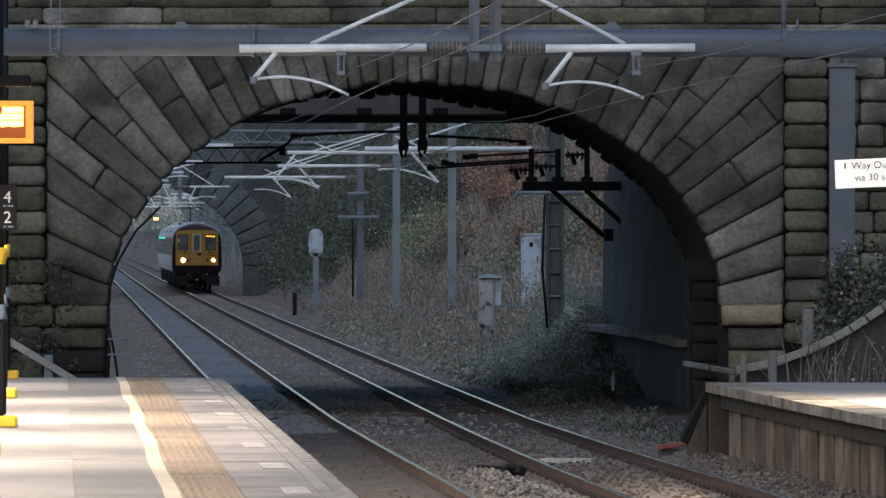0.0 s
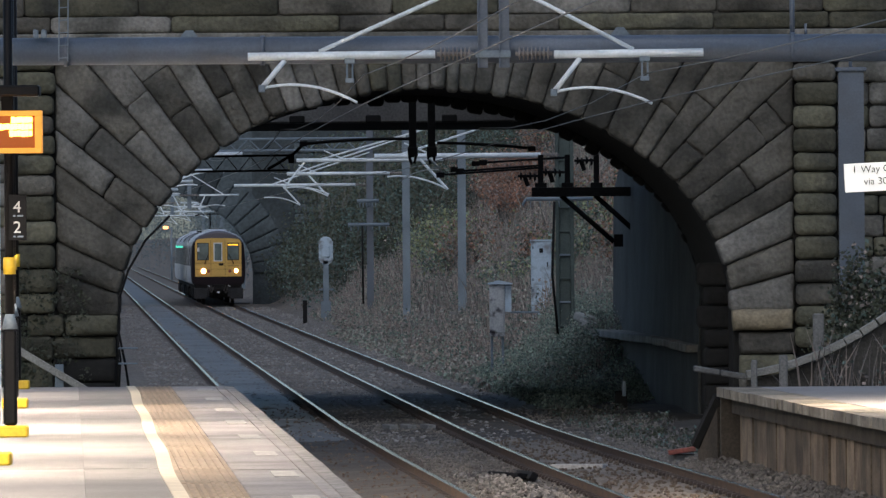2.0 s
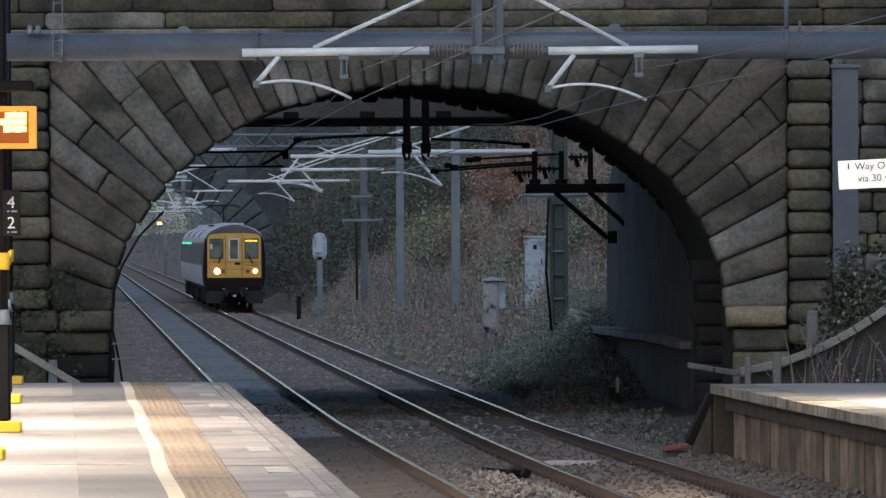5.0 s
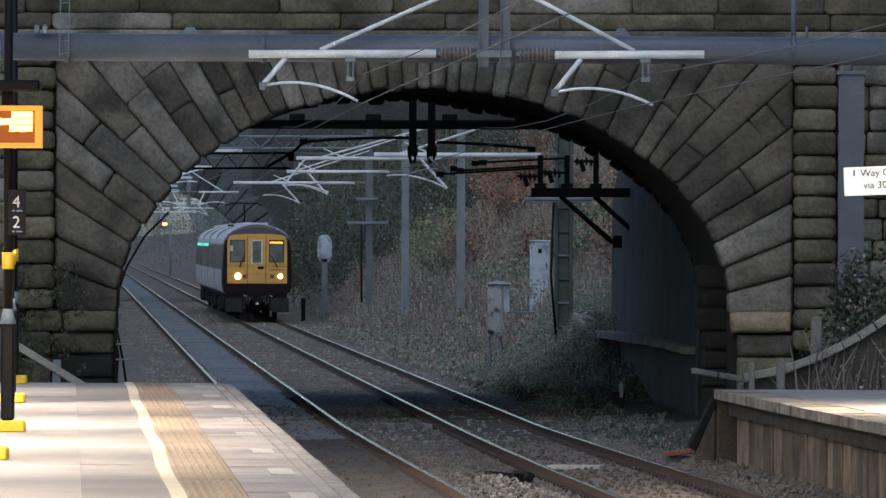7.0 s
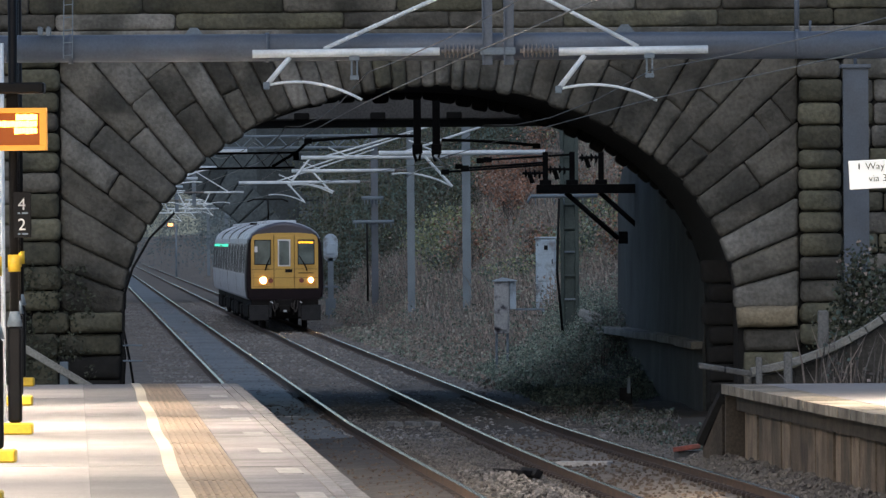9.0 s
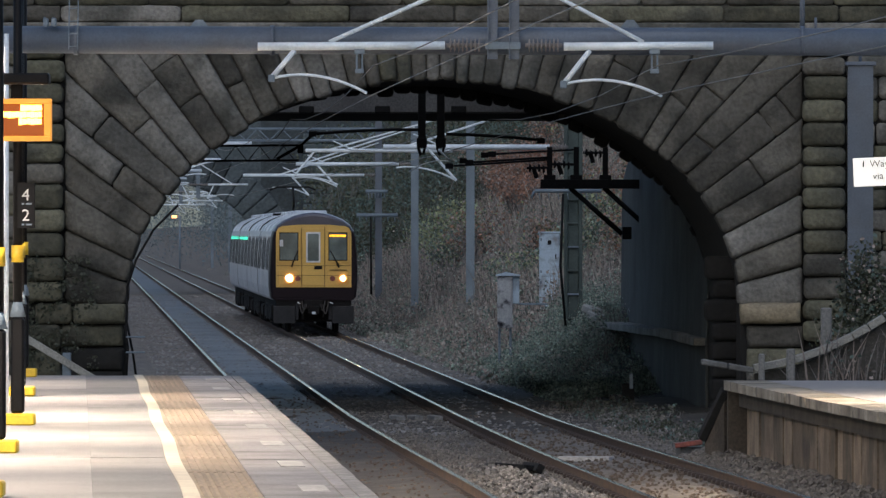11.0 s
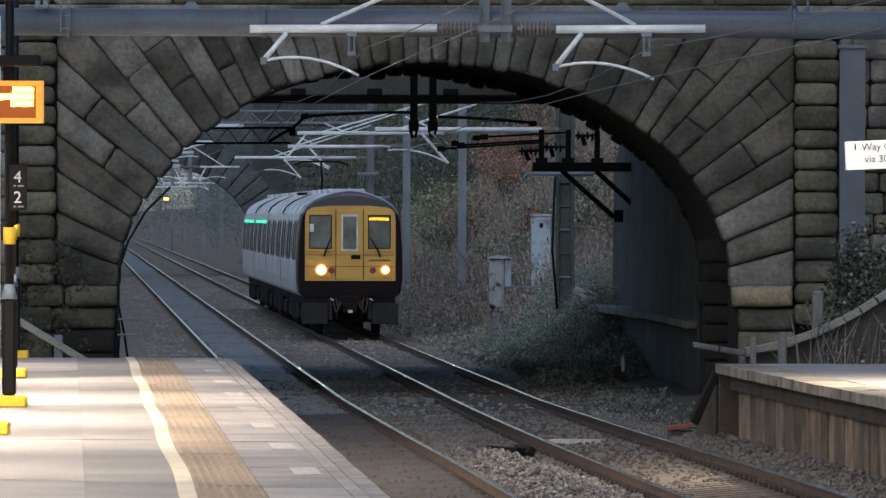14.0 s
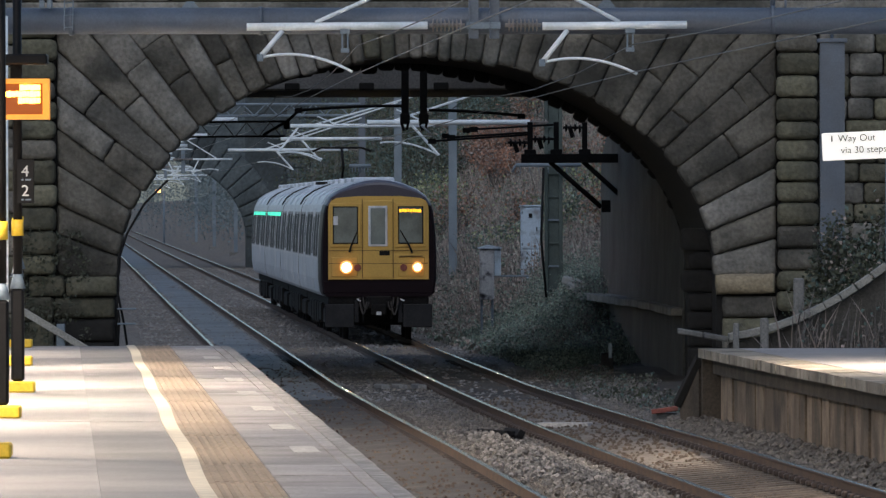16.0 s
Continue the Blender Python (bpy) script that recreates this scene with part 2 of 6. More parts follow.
# ---- mesh helpers ----
def part(name, bm, mat, parent=None, label="", smooth=False):
    me = bpy.data.meshes.new(name)
    bm.to_mesh(me)
    bm.free()
    for mm in (mat if isinstance(mat, (list, tuple)) else [mat]):
        me.materials.append(M[mm] if isinstance(mm, str) else mm)
    if smooth:
        for p in me.polygons:
            p.use_smooth = True
    ob = new(name, me)
    if parent is not None:
        ob.parent = parent
    if label:
        ob["label"] = label
    return ob


def raw(name, verts, faces, mats, parent=None, label="", mat_index=None, smooth=False):
    me = bpy.data.meshes.new(name)
    me.from_pydata(verts, [], faces)
    for mm in (mats if isinstance(mats, (list, tuple)) else [mats]):
        me.materials.append(M[mm])
    if mat_index is not None:
        me.polygons.foreach_set("material_index", mat_index)
    if smooth:
        me.polygons.foreach_set("use_smooth", [True] * len(faces))
    me.update()
    ob = new(name, me)
    if parent is not None:
        ob.parent = parent
    if label:
        ob["label"] = label
    return ob


def again(ob, m, parent=None):
    """Another object on the same mesh."""
    o = new(ob.name.split(".")[0], ob.data)
    o.parent = parent if parent is not None else ob.parent
    o.matrix_basis = m
    return o


def thing(name, label, category, group="", kind="", at=(0, 0, 0)):
    e = new(name)
    e.empty_display_size = 0.2
    e.location = at
    return tagged(e, label, category, group, kind)


def box(bm, x0, x1, y0, y1, z0, z1, bevel=0.0, mi=0):
    r = bmesh.ops.create_cube(bm, size=1.0)
    vs = r["verts"]
    bmesh.ops.scale(bm, vec=(x1 - x0, y1 - y0, z1 - z0), verts=vs)
    bmesh.ops.translate(bm, vec=((x0 + x1) / 2, (y0 + y1) / 2, (z0 + z1) / 2), verts=vs)
    fs = list({f for v in vs for f in v.link_faces})
    for f in fs:
        f.material_index = mi
    if bevel:
        es = list({e for v in vs for e in v.link_edges})
        bmesh.ops.bevel(bm, geom=es, offset=bevel, segments=1, affect="EDGES", profile=0.5)
    return vs


def boxed(name, dims, mat, parent=None, label="", bevel=0.01):
    bm = bmesh.new()
    box(bm, *dims, bevel=bevel)
    return part(name, bm, mat, parent, label)


def tube(bm, a, b, r, r2=None, seg=10, caps=True):
    a, b = Vector(a), Vector(b)
    d = b - a
    res = bmesh.ops.create_cone(bm, cap_ends=caps, segments=seg, radius1=r, radius2=r if r2 is None else r2, depth=d.length)
    q = d.to_track_quat("Z", "Y").to_matrix().to_4x4()
    bmesh.ops.transform(bm, matrix=Matrix.Translation((a + b) / 2) @ q, verts=res["verts"])
    return res["verts"]


def tubed(name, pts, r, mat, parent=None, label="", seg=10):
    """A round bar swept through the points; r is one radius or one for each point."""
    pts = [Vector(p) for p in pts]
    rs = r if isinstance(r, (list, tuple)) else [r] * len(pts)
    verts, faces = [], []
    d = (pts[1] - pts[0]).normalized()
    side = d.orthogonal().normalized()
    for i, p in enumerate(pts):
        d = (pts[min(i + 1, len(pts) - 1)] - pts[max(i - 1, 0)]).normalized()
        if d.length < 0.5:
            d = (pts[1] - pts[0]).normalized()
        side = (side - d * side.dot(d)).normalized()
        up = d.cross(side)
        verts += [p + (side * math.cos(2 * math.pi * k / seg) + up * math.sin(2 * math.pi * k / seg)) * rs[i] for k in range(seg)]
    for i in range(len(pts) - 1):
        for k in range(seg):
            a, b = i * seg + k, i * seg + (k + 1) % seg
            faces.append((a, b, b + seg, a + seg))
    faces += [tuple(reversed(range(seg))), tuple(range((len(pts) - 1) * seg, len(pts) * seg))]
    ob = raw(name, verts, faces, mat, parent, label)
    if seg >= 8:
        ob.data.polygons.foreach_set("use_smooth", [len(f) == 4 for f in faces])
    return ob


def ribbed(name, a, b, core, fin, n, mat, parent, label=""):
    """A ribbed insulator between two points."""
    a, b = Vector(a), Vector(b)
    pts, rs = [a], [core]
    for i in range(n):
        for f, q in ((0.18, core), (0.4, fin), (0.52, fin), (0.8, core)):
            pts.append(a.lerp(b, 0.06 + 0.88 * (i + f) / n))
            rs.append(q)
    return tubed(name, pts + [b], rs + [core], mat, parent, label, 12)


def i_beam(name, x, y, z0, z1, w, d, t, mat, parent):
    """An upright rolled-steel joist."""
    sec = [(-w, -d), (w, -d), (w, -d + t), (t / 2, -d + t), (t / 2, d - t), (w, d - t), (w, d), (-w, d), (-w, d - t), (-t / 2, d - t), (-t / 2, -d + t), (-w, -d + t)]
    n = len(sec)
    verts = [(x + px, y + py, z) for z in (z0, z1) for px, py in sec]
    faces = [(i, (i + 1) % n, n + (i + 1) % n, n + i) for i in range(n)]
    faces += [(n, n + 1, n + 2, n + 3, n + 4, n + 5, n + 6, n + 7, n + 8, n + 9, n + 10, n + 11)]
    return raw(name, verts, faces, mat, parent)


def bow(a, b, rise, n=8):
    """Points of a shallow curve from a to b that bulges upward."""
    a, b = Vector(a), Vector(b)
    return [a.lerp(b, i / n) + Vector((0, 0, rise * 4 * (i / n) * (1 - i / n))) for i in range(n + 1)]


# ---- plan: two straight tracks that run away to the left, curving near the station ----
def left_bend(y):
    return 0.00005 * max(0.0, 160 - y) ** 2


def right_track(y):
    return 7.26 - 0.0413 * y + 0.00013 * max(0.0, 160 - y) ** 2


def left_track(y):
    return 7.26 - 3.42 - 0.0413 * y + left_bend(y)


def cant(y):
    return 0.12 * min(1.0, max(0.0, (158 - y) / 45))


def left_edge(y):
    return -3.36 - 0.0425 * (y - 140)


RAIL = 0.0
YAW = math.degrees(math.atan(0.0413))


# ---- ground: one sheet, with track bed, bank and far land ----
def smooth(a, b, v):
    f = min(1.0, max(0.0, (v - a) / (b - a)))
    return f * f * (3 - 2 * f)


def ground_height(x, y):
    u = x - (7.26 - 0.0413 * y)
    bed = -0.172
    if -6 < u < 4:
        # four-foots filled level with the sleepers
        cover = max(1 - smooth(0.5, 0.9, abs(x - left_track(y))), 1 - smooth(0.5, 0.9, abs(x - right_track(y))))
        c = left_track(y) if u < -1.7 else right_track(y)
        bed += cant(y) * (0.5 + min(0.75, max(-0.75, (x - c) / 1.505))) + (0.03 if u > -1.7 else 0.045) * cover
        # the near stretch of one line is open between its sleepers
        bed -= 0.05 * (1 - smooth(106, 119, y)) * (1 - smooth(0.55, 0.9, abs(x - right_track(y))))
    z = bed
    # bank beyond the bridge on one side, low scrub on the other
    far = smooth(186, 206, y)
    right = smooth(3.0, 5.2, u) * 1.3 + smooth(4.6, 20, u) * 9.5 + smooth(20, 60, u) * 4
    z += far * right * (1 - 0.55 * smooth(430, 900, y))
    left = smooth(-6.5, -13, u) * 3.0
    z += smooth(205, 260, y) * left * (1 - 0.5 * smooth(380, 700, y))
    # scrubby bank beside the station
    z += (1 - smooth(160, 166, y)) * smooth(6.0, 10, u) * 2.0 * smooth(128, 140, y)
    if abs(u + 1.7) > 4.6:
        z += 0.16 * noise.noise((x * 0.5, y * 0.12, 0)) + 0.08 * noise.noise((x * 1.7, y * 0.5, 3))
    else:
        z += 0.02 * noise.noise((x * 2.0, y * 0.7, 5))
    if u < -6.2 and y < 160:
        z -= 0.25
    return z


us = sorted(set([round(v, 3) for v in list(np.arange(-12, 14, 0.5)) + list(np.arange(14, 40, 2)) + list(np.arange(-40, -12, 2)) + [-900, -400, -200, -100, -60, 60, 100, 200, 400, 900]]))
ys = sorted(set(list(np.arange(-60, 70, 10)) + list(np.arange(70, 300, 1.5)) + list(np.arange(300, 600, 5)) + list(np.arange(600, 1200, 25)) + [1400, 1800, 2500, 3500, 4500]))
gv, gf = [], []
for yy in ys:
    for u in us:
        xx = u + 7.26 - 0.0413 * yy
        gv.append((xx, float(yy), ground_height(xx, yy)))
nu = len(us)
for j in range(len(ys) - 1):
    for i in range(nu - 1):
        a = j * nu + i
        gf.append((a, a + 1, a + nu + 1, a + nu))
tagged(raw("ground", gv, gf, "ground", smooth=True), "brown-grey trackside earth and cinders with a bank beyond the bridge", "ground", kind="structure")


# ---- tracks ----
def lay_track(centre, label):
    t = thing("railway_track", label, "track", "two running lines", "structure")
    stations = list(np.arange(60, 170, 2.0)) + list(np.arange(170, 400, 10.0)) + list(np.arange(400, 1300, 50.0))
    # foot, web and head of a flat-bottom rail, across and down from the running surface
    section = [(-0.070, -0.158), (-0.070, -0.148), (-0.012, -0.128), (-0.010, -0.045), (-0.036, -0.034), (-0.036, -0.009), (-0.028, -0.003), (-0.012, 0.0),
               (0.012, 0.0), (0.028, -0.003), (0.036, -0.009), (0.036, -0.034), (0.010, -0.045), (0.012, -0.128), (0.070, -0.148), (0.070, -0.158)]
    for side in (-1, 1):
        verts, faces, mi = [], [], []
        for y in stations:
            x, dz = centre(y) + side * 0.7525, cant(y) * (0.5 + 0.5 * side)
            verts += [(x + px, y, dz + pz) for px, pz in section]
        n = len(section)
        for j in range(len(stations) - 1):
            for i in range(n - 1):
                a = j * n + i
                faces.append((a, a + 1, a + n + 1, a + n))
                mi.append(1 if i in (5, 6, 7, 8, 9) else 0)
        raw("rail", verts, faces, ["rail_side", "rail_top"], t, mat_index=mi)
    return t


down_line = lay_track(left_track, "steel rails on ballasted sleepers beside the lit platform")
up_line = lay_track(right_track, "steel rails on ballasted sleepers that the train runs on")


def sleeper_mesh():
    bm = bmesh.new()
    box(bm, -1.25, 1.25, -0.13, 0.13, -0.36, -0.165, bevel=0.02)
    return bm


for line, centre in ((down_line, left_track), (up_line, right_track)):
    first = part("sleeper", sleeper_mesh(), "sleeper", line)
    bm = bmesh.new()
    for s in (-1, 1):
        for o in (-0.11, 0.11):
            box(bm, s * 0.7525 + o - 0.055, s * 0.7525 + o + 0.055, -0.09, 0.09, -0.165, -0.095, bevel=0.015)
    clips = part("rail_clip", bm, "clip", line)
    y = 88.0
    i = 0
    while y < 190:
        m = pose(centre(y), y, cant(y) * 0.5, 0, -math.degrees(cant(y) / 1.505), YAW)
        if i == 0:
            first.matrix_basis, clips.matrix_basis = m, m
        else:
            again(first, m)
            again(clips, m)
        y += 0.68
        i += 1


# loose ballast stones: fine along both lines, a pale heap between them
def ballast_field(name, label, spots, mat):
    rng = random.Random(4)
    verts, faces = [], []
    cube = [(-1, -1, -1), (1, -1, -1), (1, 1, -1), (-1, 1, -1), (-0.7, -0.8, 1), (0.8, -0.6, 1), (0.6, 0.8, 1), (-0.8, 0.6, 1)]
    quads = [(0, 1, 5, 4), (1, 2, 6, 5), (2, 3, 7, 6), (3, 0, 4, 7), (4, 5, 6, 7)]
    for x, y, z, r in spots:
        rot = Euler((rng.uniform(-0.7, 0.7), rng.uniform(-0.7, 0.7), rng.uniform(0, 6.28))).to_matrix()
        k = len(verts)
        s = Vector((r * rng.uniform(0.7, 1.3), r * rng.uniform(0.7, 1.3), r * rng.uniform(0.5, 0.9)))
        for c in cube:
            verts.append(Vector((x, y, z)) + rot @ Vector((c[0] * s.x, c[1] * s.y, c[2] * s.z)))
        faces += [tuple(k + q for q in f) for f in quads]
    return tagged(raw(name, verts, faces, mat), label, "ballast", kind="stuff")


rng = random.Random(7)
spots, rusty = [], []
for i in range(26000):
    y = 90 + 90 * rng.random() ** 1.7
    x = rng.uniform(left_track(y) - 1.3, right_track(y) + 2.6)
    if any(abs(abs(x - c(y)) - 0.7525) < 0.13 for c in (left_track, right_track)):
        continue
    inside = any(abs(x - c(y)) < 0.62 for c in (left_track, right_track))
    if inside and rng.random() < 0.5 or x < left_track(y) + 0.7 and rng.random() < 0.6:
        continue
    (rusty if inside else spots).append((x, y, ground_height(x, y) + (0.012 if inside else 0.025) + (0.022 if x < left_track(y) + 0.7 else 0), rng.uniform(0.011, 0.023)))
ballast_field("ballast", "grey track ballast stones beside the sleepers", spots, "ballast")
M["rusty_ballast"] = material("rusty_brown_ballast", (0.135, 0.102, 0.076), 0.92, second=(0.09, 0.07, 0.054), scale=0.5, bump=0.4, bump_scale=30, spread=0.22, island=True)
ballast_field("rusty_ballast", "rust-brown ballast stones between the rails", rusty, "rusty_ballast")
spots = []
for i in range(6500):
    y = rng.gauss(106, 9)
    mid = (left_track(y) + 0.75 + right_track(y) - 0.75) / 2
    x = rng.gauss(mid + 0.05, 0.34)
    if not 86 < y < 127 or abs(x - mid) > 0.95:
        continue
    h = 0.22 * math.exp(-((x - mid) / 0.5) ** 2) * (1 - smooth(114, 127, y))
    spots.append((x, y, ground_height(x, y) + rng.uniform(0.02, 0.04) + h * rng.random(), rng.uniform(0.014, 0.032)))
M["pale_ballast"] = material("fresh_pale_ballast", (0.205, 0.193, 0.183), 0.92, second=(0.125, 0.118, 0.11), scale=1.5, bump=0.3, spread=0.5, island=True)
ballast_field("ballast_heap", "heap of pale fresh ballast between the two lines", spots, "pale_ballast")
spots = []
for i in range(5000):
    y = rng.uniform(92, 130)
    e = right_track(y) + 1.6
    x = e - rng.random() ** 1.4 * 0.9
    spots.append((x, y, ground_height(x, y) + 0.02 + 0.5 * max(0, 1 - (e - x) / 0.8) * rng.uniform(0.3, 1) * 0.4, rng.uniform(0.015, 0.035)))
ballast_field("ballast_shoulder", "dark ballast shoulder against the platform wall", spots, "ballast")


M["pale_concrete"] = material("pale_worn_concrete", (0.33, 0.325, 0.295), 0.88, second=(0.22, 0.215, 0.2), scale=1.5, bump=0.3, third=(0.1, 0.1, 0.09), third_scale=1.0, third_amount=0.5)


spots = []
for i in range(24000):
    y = 150 + 330 * rng.random() ** 1.3
    x = rng.uniform(left_track(y) - 2.2, right_track(y) + 2.6)
    if any(abs(abs(x - c(y)) - 0.7525) < 0.14 for c in (left_track, right_track)) or 158 < y < 176 and rng.random() < 0.7:
        continue
    if 0.5 + 0.5 * noise.noise((x * 0.8, y * 0.05, 9)) < rng.random() * 0.9:
        continue
    spots.append((x, y, ground_height(x, y) + 0.005, rng.uniform(0.02, 0.042)))
M["grey_ballast"] = material("grey_ballast_stone", (0.26, 0.25, 0.24), 0.9, second=(0.17, 0.163, 0.157), scale=0.3, bump=0.4, bump_scale=30, spread=0.25, island=True)
ballast_field("ballast_beyond", "grey ballast strewn along the lines past the bridge", spots, "grey_ballast")


# blue-grey fines packed between the rails of the platform line
M["fines"] = material("damp_grey_fines", (0.158, 0.163, 0.168), 0.6, second=(0.108, 0.112, 0.116), scale=0.35, bump=0.25, bump_scale=12, grain=0.2, third=(0.075, 0.077, 0.08), third_scale=0.15, third_amount=0.8)
fv, ff = [], []
rows_y = [149 + 3 * i for i in range(55)] + [314 + 12 * i for i in range(50)]
for yy in rows_y:
    for o in (-0.64, -0.45, -0.2, 0.05, 0.3, 0.5, 0.64):
        xx = left_track(yy) + o + 0.03 * noise.noise((yy * 0.4, o * 3, 2))
        fv.append((xx, yy, ground_height(xx, yy) + (0.03 if abs(o) < 0.6 else -0.02)))
for j in range(len(rows_y) - 1):
    for i in range(6):
        a = 7 * j + i
        ff.append((a, a + 1, a + 8, a + 7))
tagged(raw("track_bed", fv, ff, "fines", smooth=True), "blue-grey fines packed between two rails", "track bed", kind="structure")


# dark fines; the same colour paints the shade about the bridge
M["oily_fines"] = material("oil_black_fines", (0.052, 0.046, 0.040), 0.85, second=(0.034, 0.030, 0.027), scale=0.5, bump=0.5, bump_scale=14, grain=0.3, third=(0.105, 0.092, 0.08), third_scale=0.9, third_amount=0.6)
fv, ff = [], []
across = [-1.9, -1.5, -1.1, -0.88, -0.62, -0.4, 0.0, 0.4, 0.62]
rows_y = [80 + 2.5 * i for i in range(29)]
for yy in rows_y:
    for o in across:
        xx = left_track(yy) + o
        fv.append((xx, yy, ground_height(xx, yy) + 0.028 + 0.012 * noise.noise((xx * 2, yy * 0.6, 4))))
for j in range(len(rows_y) - 1):
    for i in range(len(across) - 1):
        a = len(across) * j + i
        ff.append((a, a + 1, a + 1 + len(across), a + len(across)))
# dark sheet that puts the bridge's shade into the ground colour
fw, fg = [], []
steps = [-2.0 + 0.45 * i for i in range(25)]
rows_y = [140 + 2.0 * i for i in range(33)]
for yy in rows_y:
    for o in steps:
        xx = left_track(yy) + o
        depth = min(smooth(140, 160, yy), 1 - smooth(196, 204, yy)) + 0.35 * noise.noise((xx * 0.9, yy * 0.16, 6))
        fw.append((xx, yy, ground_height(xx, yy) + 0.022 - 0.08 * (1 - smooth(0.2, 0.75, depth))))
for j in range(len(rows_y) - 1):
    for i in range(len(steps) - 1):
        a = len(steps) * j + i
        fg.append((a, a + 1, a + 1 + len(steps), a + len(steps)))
tagged(raw("track_bed", fw, fg, "oily_fines", smooth=True), "dark ground coloured for the shade about the bridge foot", "track bed", kind="structure")
tagged(raw("track_bed", fv, ff, "oily_fines", smooth=True), "dark fines between the platform and its line", "track bed", kind="structure")


# ---- the stone road bridge ----
FACE = 165.0
ACX, AHW, SPRING, RISE = -0.5, 5.6, 1.9, 4.1
bridge = thing("road_bridge", "dark rock-faced gritstone arch bridge over the railway", "bridge")


def arch(phi):
    return ACX - AHW * math.cos(phi), SPRING + RISE * math.sin(phi)


def skew(y):
    return -0.0413 * (y - FACE)


def arch_body():
    """The solid body: face plate, soffit and back, with abutments."""
    n, y0, y1, top = 48, FACE + 0.02, FACE + 8.6, 8.9
    verts, faces, mi = [], [], []
    for y in (y0, y1):
        for i in range(n + 1):
            x, z = arch(math.pi * i / n)
            verts.append((x + skew(y), y, z))
        for i in range(n + 1):
            x, z = arch(math.pi * i / n)
            verts.append((x + skew(y), y, top))
    s = 2 * (n + 1)
    for i in range(n):
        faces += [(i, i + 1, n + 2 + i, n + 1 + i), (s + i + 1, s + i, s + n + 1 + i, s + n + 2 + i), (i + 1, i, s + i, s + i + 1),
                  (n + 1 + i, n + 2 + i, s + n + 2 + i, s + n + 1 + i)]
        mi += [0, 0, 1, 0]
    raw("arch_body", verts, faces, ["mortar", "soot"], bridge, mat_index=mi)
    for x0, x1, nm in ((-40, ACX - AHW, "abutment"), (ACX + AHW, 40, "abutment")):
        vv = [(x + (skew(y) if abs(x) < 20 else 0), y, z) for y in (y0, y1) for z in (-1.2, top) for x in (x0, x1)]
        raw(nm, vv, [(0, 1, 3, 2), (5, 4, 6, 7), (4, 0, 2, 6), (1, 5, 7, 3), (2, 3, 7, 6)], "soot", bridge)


arch_body()


def clip_poly(poly, inside, cross):
    out = []
    for i, p in enumerate(poly):
        q = poly[(i + 1) % len(poly)]
        if inside(p):
            out.append(p)
            if not inside(q):
                out.append(cross(p, q))
        elif inside(q):
            out.append(cross(p, q))
    return out


def clip_box(poly, x0, x1, z0, z1):
    for axis, v, s in ((0, x0, 1), (0, x1, -1), (1, z0, 1), (1, z1, -1)):
        if not poly:
            return poly

        def cross(p, q, axis=axis, v=v):
            f = (v - p[axis]) / (q[axis] - p[axis])
            return (p[0] + f * (q[0] - p[0]), p[1] + f * (q[1] - p[1]))

        poly = clip_poly(poly, lambda p: s * (p[axis] - v) >= 0, cross)
    return poly


def area(poly):
    return abs(sum(p[0] * q[1] - q[0] * p[1] for p, q in zip(poly, poly[1:] + poly[:1]))) / 2


srng = random.Random(21)


